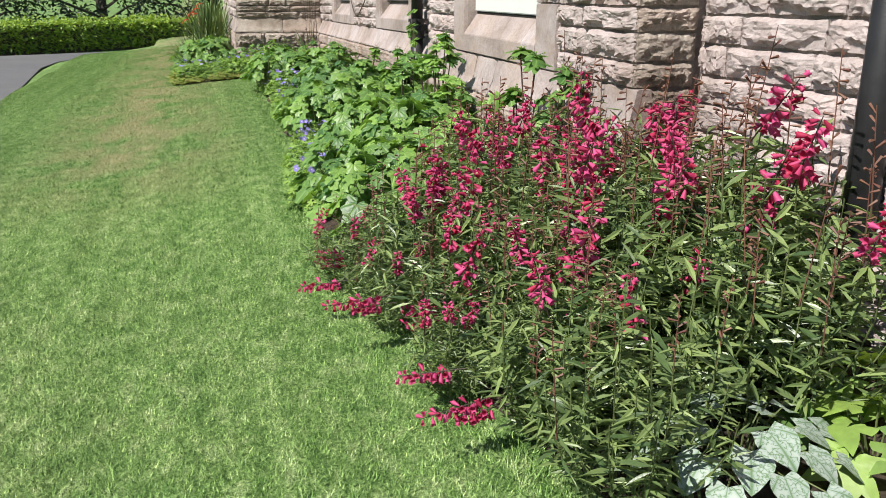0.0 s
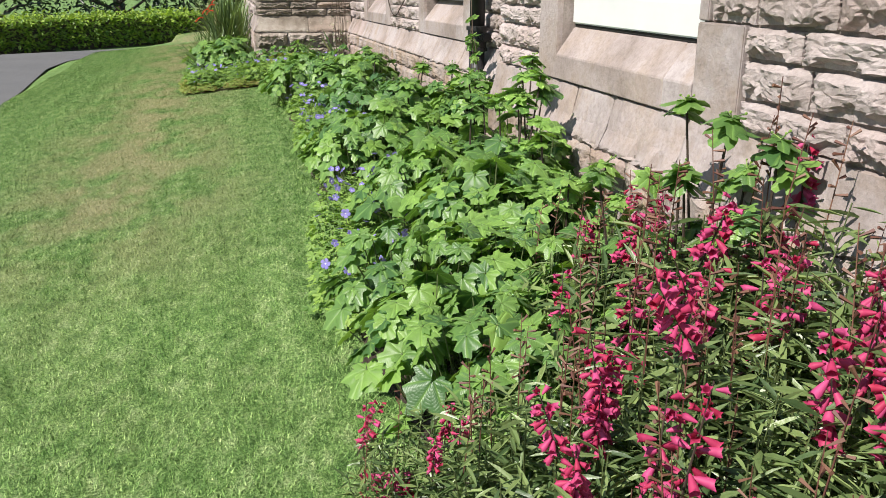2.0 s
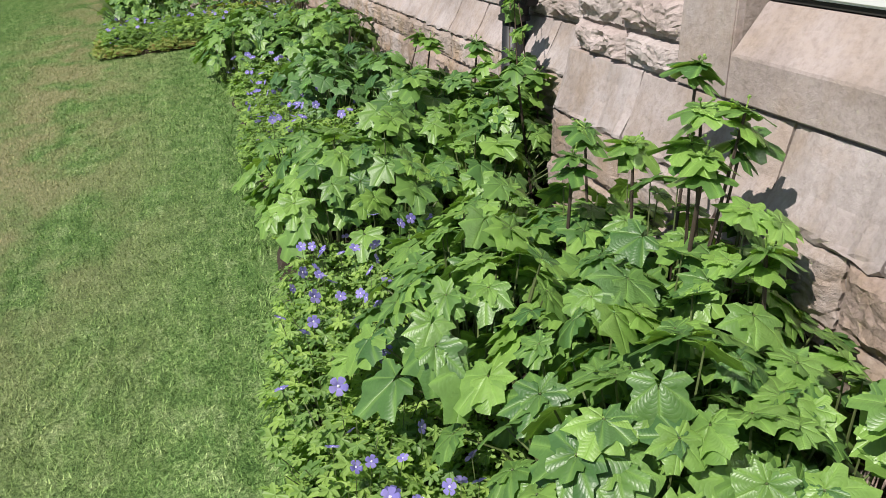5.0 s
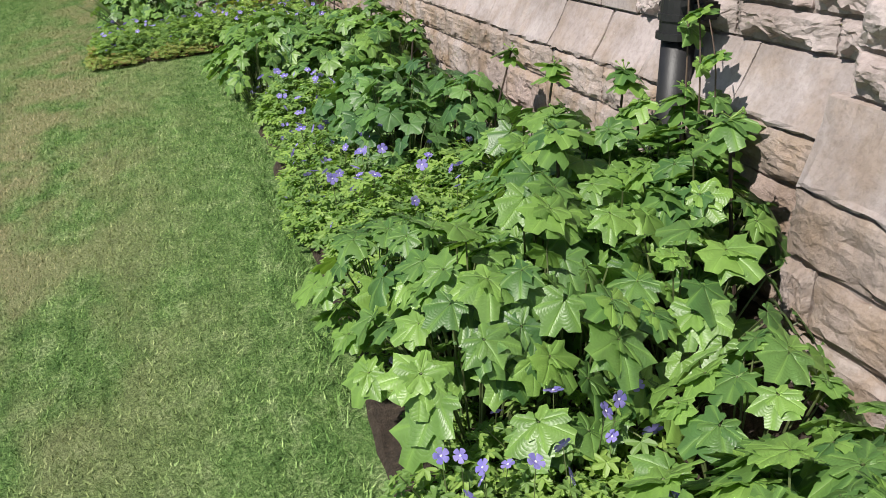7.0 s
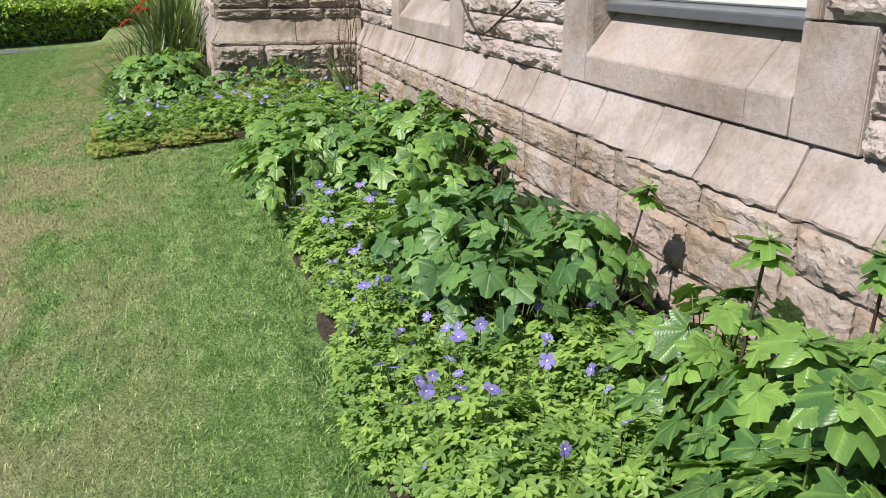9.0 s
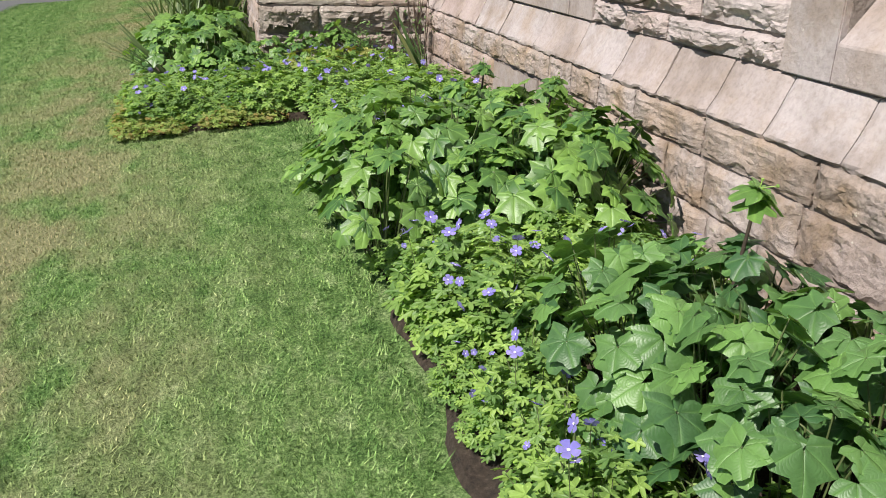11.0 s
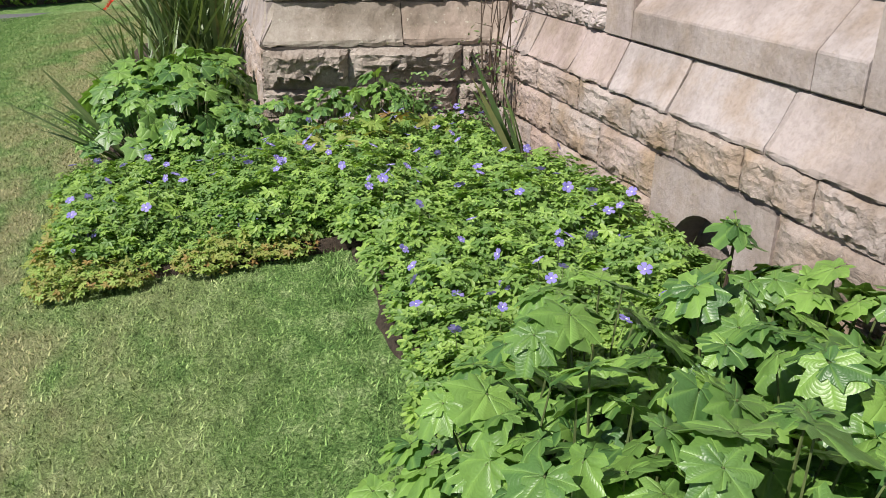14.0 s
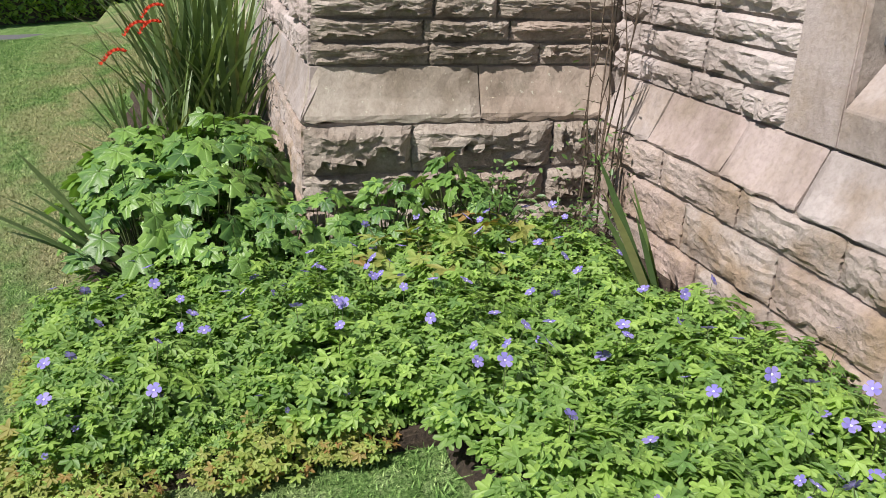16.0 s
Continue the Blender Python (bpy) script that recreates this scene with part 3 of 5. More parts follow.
def window(name, glass, w0, w1, metal, label, z0=1.252):
    win = tagged(new(name), label, "window", kind="structure")
    z1, t = 2.898, 0.055
    if metal:
        bm = bmesh.new()
        prism(bm, "w", w0 + 0.004, w1 - 0.004, [(glass - 0.045, z0), (glass - 0.045, z0 + 0.035), (glass + 0.0, z0 + 0.05), (glass + 0.07, z0 + 0.05), (glass + 0.07, z0)])
        bevel(bm, 0.004, 1)
        part("window_sill", bm, GREY, win, "dark grey metal drip sill")
        base = z0 + 0.052
    else:
        base = z0 + 0.014
        # dark strip draws the gap and its shadow line under the frame
        block(win, (glass + 0.012, w0 + 0.01, z0), (glass + 0.06, w1 - 0.01, z0 + 0.013), DARKGAP, 0.001, "shadow_gap")
    rail = 0.12 if not metal else 0.05
    for lo, hi in (((glass, w0 + 0.004, base), (glass + 0.06, w1 - 0.004, base + rail)), ((glass, w0 + 0.004, z1 - t), (glass + 0.06, w1 - 0.004, z1)),
                   ((glass, w0 + 0.004, base + rail + 0.001), (glass + 0.06, w0 + t, z1 - t - 0.001)), ((glass, w1 - t, base + rail + 0.001), (glass + 0.06, w1 - 0.004, z1 - t - 0.001))):
        block(win, lo, hi, WHITE, 0.006, "window_frame")
    bm = bmesh.new()
    box(bm, (glass + 0.028, w0 + t + 0.001, base + rail + 0.001), (glass + 0.034, w1 - t - 0.001, z1 - t - 0.001))
    pane = part("pane", bm, GLASS, win)
    pane.visible_shadow = False
    bm = bmesh.new()
    box(bm, (glass + 0.075, w0 + 0.01, base + 0.002), (glass + 0.08, w1 - 0.01, z1))
    part("blind", bm, BLIND, win, "lowered white blind")
    return win


surround(wall_bay, BX, 1.712, *W1, sill=1.204)
surround(wall_long, RX, 1.965, *W2)
surround(wall_long, RX, 1.965, *W3)
window("window_1", 1.712, *W1, False, "white painted window with a lowered white blind", 1.207)
win_2 = window("window_2", 1.965, *W2, True, "white window above a dark grey metal sill")
win_3 = window("window_3", 1.965, *W3, True, "white window above a dark grey metal sill")

ARCH = (10.765, 11.155)
cut2 = [c for w0, w1 in (W2, W3) for c in ((w0 - 0.26, w1 + 0.23, 0.9, 1.285), (w0 - 0.06, w1 + 0.23, 1.285, 3.3))]
lay(wall_long, ROCKS["rock"], "w", RX, B1 + 0.01, WY - 0.01, UPPER, 0.36, 0.030, rng, cut2)
lay(wall_long, ROCKS["rock"], "w", NX, 0.3, B0 - 0.01, [0.1, 0.24, 0.37, 0.50, 0.62, 0.75, 0.86, 0.97, 1.09, 1.20, 1.32, 1.44, 1.56], 0.40, 0.030, rng)
lay(wall_bay, ROCKS["rock"], "w", BX, B0 + 0.01, B1 - 0.005, UPPER, 0.36, 0.030, rng, [(W1[0] - 0.26, W1[1] + 0.23, 0.9, 1.285), (W1[0] - 0.06, W1[1] + 0.23, 1.285, 3.3)])
lay(wall_bay, ROCKS["wing"], "s", B0, BX, NX - 0.02, [0.5, 0.62, 0.73, 0.85, 0.975] + UPPER[1:], 0.4, 0.022, rng)
lay(wall_long, ROCKS["plinth"], "w", RP, B1 + 0.06, WP - 0.01, PL_C, 0.42, 0.022, rng, [(ARCH[0] - 0.12, ARCH[1] + 0.14, 0.0, 0.6)], 0.008)
lay(wall_bay, ROCKS["plinth"], "w", BP, B0 - 0.04, B1 + 0.05, [0.05, 0.30, 0.45, 0.60, 0.765], 0.5, 0.022, rng)
lay(wall_wing, ROCKS["wing"], "s", WY, WX + 0.005, RX - 0.002, [0.945, 1.035, 1.12, 1.21, 1.30, 1.39, 1.48, 1.60], 0.36, 0.032, rng)
lay(wall_wing, ROCKS["wing"], "s", WP, WXP + 0.005, RP + 0.012, [0.05, 0.26, 0.40, 0.545, 0.735], 0.46, 0.050, rng)
lay(wall_wing, ROCKS["rock"], "w", WX, WY, 18.0, [0.945] + UPPER[1:], 0.36, 0.028, rng)
lay(wall_wing, ROCKS["plinth"], "w", WXP, WP, 18.0, [0.05, 0.30, 0.45, 0.60, 0.74], 0.45, 0.018, rng)
chamfer_course(wall_long, "w", RX, RP, B1 + 0.0, WY - 0.07, Z_PL, Z_CH, 0.42, rng, ASHLAR)
chamfer_course(wall_bay, "w", BX, BP, B0 - 0.03, B1 + 0.05, 0.765, Z_CH, 0.5, rng, ASHLAR, edge=0.016, joint=0.004)
chamfer_course(wall_wing, "s", WY, WP, WXP - 0.005, RX - 0.02, 0.74, 0.945, 0.62, rng, WING_ASHLAR, 0.03, lambda q: WX + (q - WY) * (WX - WXP) / (WY - WP) + 0.002)
chamfer_course(wall_wing, "w", WX, WXP, WP + 0.0, 18.0, 0.74, 0.945, 0.6, rng, ASHLAR, 0.03, lambda q: WY + (q - WX) * (WY - WP) / (WX - WXP) + 0.002)


def plinth_cores():
    """The solid plinth behind its facing, with the vent's opening left in it."""
    bm = bmesh.new()
    b = 0.010
    box(bm, (RP + b, B1 + 0.05, -0.2), (RX + 0.01, ARCH[0] - 0.02, Z_PL + 0.005))
    box(bm, (RP + b, ARCH[1] + 0.02, -0.2), (RX + 0.01, WP + 0.01, Z_PL + 0.005))
    box(bm, (RP + b, ARCH[0] - 0.02, 0.62), (RX + 0.01, ARCH[1] + 0.02, Z_PL + 0.005))
    part("plinth_core", bm, MORTAR, wall_long)
    bm = bmesh.new()
    box(bm, (BP + b, B0 - 0.03, -0.2), (BX + 0.01, B1 + 0.04, Z_PL + 0.005))
    box(bm, (BX + 0.01, B1 - 0.02, -0.2), (RX + 0.01, B1 + 0.04, Z_PL + 0.1))
    part("plinth_core", bm, MORTAR, wall_bay)
    bm = bmesh.new()
    box(bm, (WXP + b, WP + b, -0.2), (RP + 0.02, WY + 0.011, 0.74))
    box(bm, (WXP + b, WY + 0.011, -0.2), (WX + 0.011, 18.0, 0.745))
    part("plinth_core", bm, MORTAR, wall_wing)


plinth_cores()


def vent_surround():
    """A dressed block with a round-headed opening near the ground."""
    y0, y1 = ARCH[0] - 0.128, ARCH[1] + 0.148
    r, mid, spring = 0.195, (ARCH[0] + ARCH[1]) / 2, 0.335
    n = 16
    arc = [(mid - r * math.cos(math.pi * k / n), spring + r * math.sin(math.pi * k / n)) for k in range(n + 1)]
    xf, xb, top = RP - 0.012, RP + 0.30, 0.648
    bm = bmesh.new()
    rows = [[bm.verts.new(q) for q in ((xf, y, top), (xf, y, z), (xb, y, z))] for y, z in arc]
    for a, c in zip(rows, rows[1:]):
        bm.faces.new((a[0], c[0], c[1], a[1]))
        bm.faces.new((a[1], c[1], c[2], a[2]))
    for y, edge in ((mid - r, y0), (mid + r, y1)):
        v = [bm.verts.new(q) for q in ((xf, edge, -0.1), (xf, y, -0.1), (xf, y, top), (xf, edge, top), (xb, y, -0.1), (xb, y, spring), (xf, y, spring))]
        bm.faces.new((v[0], v[1], v[6], v[2], v[3]))
        bm.faces.new((v[1], v[4], v[5], v[6]))
        s = [bm.verts.new(q) for q in ((RP + 0.06, edge, -0.1), (RP + 0.06, edge, top))]
        bm.faces.new((v[0], v[3], s[1], s[0]))
    bmesh.ops.remove_doubles(bm, verts=bm.verts[:], dist=0.0005)
    bmesh.ops.recalc_face_normals(bm, faces=bm.faces[:])
    part("vent_stone", bm, ASHLAR, wall_long, "dressed stone with a round-headed vent")
    # near-black board painted for the unlit depth of the vent
    block(wall_long, (RP + 0.29, y0, -0.1), (RP + 0.31, y1, 0.7), DARKGAP, 0.002, "vent_back")


vent_surround()
settled = Matrix.Translation((0, 8.0, 0.9)) @ Matrix.Rotation(-0.0115, 4, "X") @ Matrix.Translation((0, -8.0, -0.9))
for piece in (wall_long, win_2, win_3):
    piece.matrix_basis = settled


def downpipe(y, x, collar, label):
    """Round cast-iron rainwater pipe with a socket, ears and bolts."""
    p = thing("downpipe", (x, y, ground_z(x, y)), label, "downpipe", "rainwater pipes")
    base = ground_z(x, y)
    bm = bmesh.new()
    tube(bm, [(0, 0, -0.05), (0, 0, collar - base)], 0.050, 0.050, 20)
    part("lower_pipe", bm, IRON, p, smooth=True)
    bm = bmesh.new()
    tube(bm, [(0, 0, collar - base), (0, 0, WALL_TOP - base - 0.1)], 0.048, 0.048, 20)
    part("upper_pipe", bm, IRON, p, smooth=True)
    bm = bmesh.new()
    z = collar - base
    for a, b, r in ((-0.03, 0.10, 0.060), (-0.045, -0.025, 0.068), (0.01, 0.03, 0.066), (0.085, 0.11, 0.070)):
        tube(bm, [(0, 0, z + a), (0, 0, z + b)], r, r, 20)
    part("socket", bm, IRON, p)
    for s in (-1, 1):
        bm = bmesh.new()
        box(bm, (0.0, s * 0.085 - 0.03, z + 0.02), (0.058, s * 0.085 + 0.03, z + 0.07))
        bevel(bm, 0.008)
        ear = part("ear", bm, IRON, p)
        bm = bmesh.new()
        tube(bm, [(-0.012, s * 0.095, z + 0.045), (0.002, s * 0.095, z + 0.045)], 0.009, 0.009, 8)
        part("bolt", bm, IRON, ear)
    return p


downpipe(6.80, 1.755, 1.015, "black painted cast-iron downpipe beside the bay")
downpipe(1.94, 1.87, 1.95, "black painted cast-iron downpipe on the near wall")


# ---- plants: leaves and flowers ----
def lobed_shape(rng, lobes, points, serr, droop, fold, waist):
    """Points and faces of a lobed, toothed leaf of unit length along +x from its stalk."""
    span = radians(158)
    verts, faces = [(0, 0, 0)], []
    lobes = [(radians(a + rng.uniform(-5, 5)), l * rng.uniform(0.92, 1.06), radians(w)) for a, l, w in lobes]
    ring = []
    for i in range(points):
        th = -span + 2 * span * i / (points - 1)
        r = waist * (0.75 + 0.25 * math.cos(th / 1.5))
        best = 0.0
        for a, l, w in lobes:
            f = max(0.0, 1 - (abs(th - a) / w) ** 1.25)
            r = max(r, l * f)
            best = max(best, f)
        r *= 1 + (serr if i % 2 else -serr)
        ring.append((th, r, best))
    for frac in (0.55, 1.0):
        for th, r, best in ring:
            q = r * frac
            z = fold * (best - 0.5) * q - droop * q * q + 0.035 * rng.uniform(-1, 1) * frac
            verts.append((q * math.cos(th), q * math.sin(th), z))
    for i in range(points - 1):
        faces.append((0, 1 + i, 2 + i))
        faces.append((1 + i, 1 + points + i, 2 + points + i, 2 + i))
    return verts, faces


def lobed_leaf(name, seed, mat, lobes, points=27, serr=0.07, droop=0.22, fold=0.10, waist=0.42, leaflets=((0.0, 1.0),)):
    """A leaf of one or more lobed leaflets (turn, size) from one stalk; its map holds each leaflet's own plan."""
    rng = random.Random(seed)
    verts, faces, plan = [], [], []
    for turn, size in leaflets:
        pts, fs = lobed_shape(rng, lobes, points, serr, droop, fold, waist)
        m = Euler((rng.uniform(-0.3, 0.3), rng.uniform(-0.05, 0.4), turn + rng.uniform(-0.15, 0.15))).to_matrix() * size * rng.uniform(0.9, 1.1)
        base = len(verts)
        verts += [m @ (Vector(p) + Vector((0.10 if len(leaflets) > 1 else 0.0, 0, 0))) for p in pts]
        plan += [(p[0], p[1]) for p in pts]
        faces += [tuple(base + k for k in f) for f in fs]
    me = raw_mesh(name, verts, faces, mat, True)
    layer = me.uv_layers.new(name="plan")
    for loop in me.loops:
        layer.data[loop.index].uv = plan[loop.vertex_index]
    return me


def spread_leaf(name, seed, mat, length=1.0, width=0.5, n=7, droop=0.25, fold=0.12, heart=False):
    """A simple leaf, lance- or heart-shaped, folded on its midrib."""
    rng = random.Random(seed)
    verts, faces = [], []
    for i in range(n + 1):
        u = i / n
        w = width * 0.5 * (math.sin(math.pi * min(1, u ** (0.55 if heart else 0.8))) ** (0.8 if heart else 1.0)) + 0.002
        z = -droop * u * u * length + rng.uniform(-0.01, 0.01)
        for s in (-1, 0, 1):
            back = -0.18 * length if heart and i == 0 and s else 0
            verts.append((u * length + back, s * (w if not (heart and i == 0) else width * 0.33), z + (fold * w if s else 0)))
    for i in range(n):
        for k in range(2):
            a = i * 3 + k
            faces.append((a, a + 3, a + 4, a + 1))
    return raw_mesh(name, verts, faces, mat, True)


VINE_LOBES = [(0, 1.0, 62), (52, 0.86, 54), (-52, 0.86, 54), (108, 0.66, 52), (-108, 0.66, 52)]
ROUND_LOBES = [(0, 0.95, 70), (58, 0.86, 60), (-58, 0.86, 60), (120, 0.76, 60), (-120, 0.76, 60)]
THREE, TWO, ONE = ((0.0, 1.0), (1.3, 0.86), (-1.3, 0.86)), ((0.0, 1.0), (1.2, 0.8)), ((0.0, 0.98),)
ANEMONE_LEAVES = [lobed_leaf("leaf", 300 + i, ANEMONE, VINE_LOBES, points=29, serr=0.065, waist=0.55, fold=0.24, droop=0.18 + 0.10 * (i % 3), leaflets=(THREE, THREE, TWO, ONE)[i % 4]) for i in range(12)]
ROUND_LEAVES = [lobed_leaf("leaf", 320 + i, ROUND, ROUND_LOBES, points=25, serr=0.035, waist=0.66, fold=0.18, droop=0.2 + 0.1 * (i % 2), leaflets=(ONE, ONE, TWO)[i % 3]) for i in range(6)]
TOP_LEAVES = [lobed_leaf("bract", 330 + i, ANEMONE, [(0, 1.0, 48), (48, 0.84, 42), (-48, 0.84, 42)], droop=0.28, waist=0.42, points=25, serr=0.06) for i in range(3)]
PALE_LEAVES = [lobed_leaf("leaf", 350 + i, GERANIUM, [(0, 1.0, 46), (52, 0.9, 40), (-52, 0.9, 40), (112, 0.7, 44), (-112, 0.7, 44)], droop=0.2) for i in range(3)]
HEARTS = [spread_leaf("leaf", 370 + i, SILVER, 1.0, 1.0, 9, 0.25, 0.12, True) for i in range(3)]


def set_leaf(parent, mesh, name, at, yaw, pitch, roll, size):
    ob = new(name, mesh)
    ob.parent = parent
    ob.matrix_basis = Matrix.Translation(at) @ Euler((roll, pitch, yaw)).to_matrix().to_4x4() @ Matrix.Scale(size, 4)
    return ob


def anemone(seed, clusters, radius, height, tall=0, leaves=ANEMONE_LEAVES):
    """A clump of three-part leaves on stalks; tall ones carry dark flower stems with buds."""
    rng = random.Random(seed)
    p = thing("anemone_plant", (0, 0, 0), "leafy green anemone clump with large toothed three-part leaves", "plant", "anemones along the wall")
    stalks = bmesh.new()
    for k in range(clusters):
        a = 2.4 * k + rng.uniform(-0.4, 0.4)
        f = math.sqrt((k + 0.4) / clusters)
        r = radius * f * rng.uniform(0.85, 1.1)
        z = height * (1.0 - 0.62 * f ** 2.2) * rng.uniform(0.86, 1.08)
        tip = Vector((r * math.cos(a), r * math.sin(a), z))
        base = Vector((0.03 * math.cos(a), 0.03 * math.sin(a), -0.04))
        mid = base.lerp(tip, 0.55) + Vector((0, 0, 0.12 * height))
        tube(stalks, [base, mid, tip], 0.0030, 0.0018, 4)
        size = rng.uniform(0.054, 0.088) * (0.9 + 0.15 * f)
        set_leaf(p, rng.choice(leaves), "leaf", tip, a + rng.uniform(-0.5, 0.5), rng.uniform(-0.05, 0.5) + 0.38 * f, rng.uniform(-0.35, 0.35), size)
    tagged(part("stalk", stalks, STEM, p), kind="stuff")
    for k in range(tall):
        a = rng.uniform(0, 6.28)
        b = Vector((0.12 * math.cos(a), 0.12 * math.sin(a), 0.1 * height))
        top = b + Vector((rng.uniform(-0.05, 0.05), rng.uniform(-0.05, 0.05), height * rng.uniform(0.95, 1.35)))
        bm = bmesh.new()
        tube(bm, [b, b.lerp(top, 0.5) + Vector((rng.uniform(-0.012, 0.012), 0.01, 0)), top], 0.0052, 0.0036, 6)
        stem = part("flower_stem", bm, DARK_STEM, p, "dark upright flower stem")
        for q in range(5):
            set_leaf(stem, rng.choice(TOP_LEAVES), "bract", top - Vector((0, 0, 0.03 * (q % 2))), q * 1.257 + rng.uniform(-0.4, 0.4), rng.uniform(0.0, 0.5), rng.uniform(-0.3, 0.3), rng.uniform(0.06, 0.10))
        bm = bmesh.new()
        for q in range(3):
            end = top + Vector((rng.uniform(-0.03, 0.03), rng.uniform(-0.03, 0.03), rng.uniform(0.010, 0.026)))
            tube(bm, [top, end], 0.0016, 0.0012, 4)
            bmesh.ops.create_icosphere(bm, subdivisions=1, radius=rng.uniform(0.0035, 0.005), matrix=Matrix.Translation(end))
        part("bud", bm, GERANIUM, stem, "pale green round buds")
    return p


def scatter_leaves(verts, faces, spots, shape, rng):
    """Adds leaves of a flat outline shape [(x, y, z)] as fans at spots (place, rotation, size)."""
    for at, rot, size in spots:
        m = rot.to_matrix() * size
        base = len(verts)
        for p in shape:
            verts.append(at + m @ Vector(p))
        for i in range(1, len(shape) - 1):
            faces.append((base, base + i, base + i + 1))


def cut_outline(lobes=5, deep=0.48, n=2):
    """Deeply cut round leaf: lobes fanned round the stalk."""
    pts = [(0, 0, 0)]
    for k in range(lobes):
        a = radians(-115 + 230 * k / (lobes - 1))
        for da, r, z in ((-0.36, deep, 0.05), (-0.22, 0.86, -0.04), (0.0, 1.0, -0.10), (0.20, 0.84, -0.05)):
            pts.append((r * math.cos(a + da), r * math.sin(a + da), z))
    pts.append((deep * math.cos(radians(135)), deep * math.sin(radians(135)), 0.04))
    return pts


CUT = cut_outline()
LANCE = [(0, 0, 0), (0.35, -0.085, 0.02), (0.7, -0.065, -0.03), (1.0, 0, -0.12), (0.7, 0.065, -0.03), (0.35, 0.085, 0.02)]
OVAL = [(0, 0, 0), (0.3, -0.2, 0.03), (0.7, -0.17, 0.0), (1.0, 0, -0.08), (0.7, 0.17, 0.0), (0.3, 0.2, 0.03)]


def geranium_flower_mesh():
    """Five broad violet-blue petals round a pale eye."""
    verts, faces, mats = [], [], []
    for k in range(5):
        a = 2 * math.pi * k / 5
        base = len(verts)
        for r, w, z in ((0.06, 0.06, 0.0), (0.45, 0.31, 0.14), (0.82, 0.42, 0.20), (1.0, 0.22, 0.17)):
            for s in (-1, 1):
                x, y = r, s * w
                verts.append((x * math.cos(a) - y * math.sin(a), x * math.sin(a) + y * math.cos(a), z + 0.02 * (k % 2)))
        for i in range(3):
            q = base + 2 * i
            faces.append((q, q + 2, q + 3, q + 1))
            mats.append(0)
    base = len(verts)
    for k in range(6):
        a = math.pi * k / 3
        verts.append((0.17 * math.cos(a), 0.17 * math.sin(a), 0.11))
    verts.append((0, 0, 0.22))
    for k in range(6):
        faces.append((base + k, base + (k + 1) % 6, base + 6))
        mats.append(1)
    me = raw_mesh("flower", verts, faces, BLUE)
    me.materials.append(PALE)
    me.polygons.foreach_set("material_index", mats)
    return me


GER_FLOWER = geranium_flower_mesh()


def finish_geranium(p, rng, radius, height, flowers):
    stalks = bmesh.new()
    for k in range(14):
        a, f = rng.uniform(0, 6.283), rng.random()
        tube(stalks, [(0.2 * radius * math.cos(a), 0.2 * radius * math.sin(a), -0.03), (radius * f * math.cos(a), radius * f * math.sin(a), height * 0.75)], 0.0016, 0.0012, 3)
    tagged(part("stalk", stalks, STEM, p), kind="stuff")
    for k in range(flowers):
        a, f = rng.uniform(0, 6.283), math.sqrt(rng.random()) * 0.9
        at = Vector((radius * f * math.cos(a), radius * f * math.sin(a), height * (1.02 - 0.35 * f ** 3) + rng.uniform(0.01, 0.045)))
        bm = bmesh.new()
        tube(bm, [(at.x * 0.8, at.y * 0.8, height * 0.3), at], 0.0012, 0.001, 3)
        stem = part("flower_stem", bm, STEM, p)
        ob = new("flower", GER_FLOWER)
        ob.parent = stem
        ob.matrix_basis = Matrix.Translation(at) @ Euler((rng.uniform(-0.4, 1.2), rng.uniform(-1.2, 0.4), rng.uniform(0, 6))).to_matrix().to_4x4() @ Matrix.Scale(rng.uniform(0.013, 0.019), 4)
    return p


def make_geranium(seed, radius, height, leaves, flowers, mat=None, label="", size=(0.022, 0.038), skirt=2.5):
    rng = random.Random(seed)
    text = label or "low mound of bright green cut-leaved geranium"
    p = thing("geranium_plant", (0, 0, 0), text + (" with violet-blue flowers" if flowers else ""), "plant", "geraniums in the bed")
    verts, faces, spots = [], [], []
    for k in range(leaves):
        f = math.sqrt(rng.random())
        a = rng.uniform(0, 6.283)
        lump = 0.85 + 0.5 * noise.noise(Vector((3.2 * math.cos(a) * f + seed, 3.2 * math.sin(a) * f, seed)))
        z = height * lump * (1 - 0.6 * f ** 3) * (1 - (0.7 if skirt > 2 else 0.97) * rng.random() ** skirt)
        spots.append((Vector((radius * f * math.cos(a), radius * f * math.sin(a), z)), Euler((rng.uniform(-0.5, 0.5), rng.uniform(-0.1, 0.7), a + rng.uniform(-1.0, 1.0))), rng.uniform(*size)))
    scatter_leaves(verts, faces, spots, CUT, rng)
    tagged(part("foliage", raw_mesh("foliage", verts, faces, mat or GERANIUM), None, p), kind="stuff")
    return finish_geranium(p, rng, radius, height, flowers)


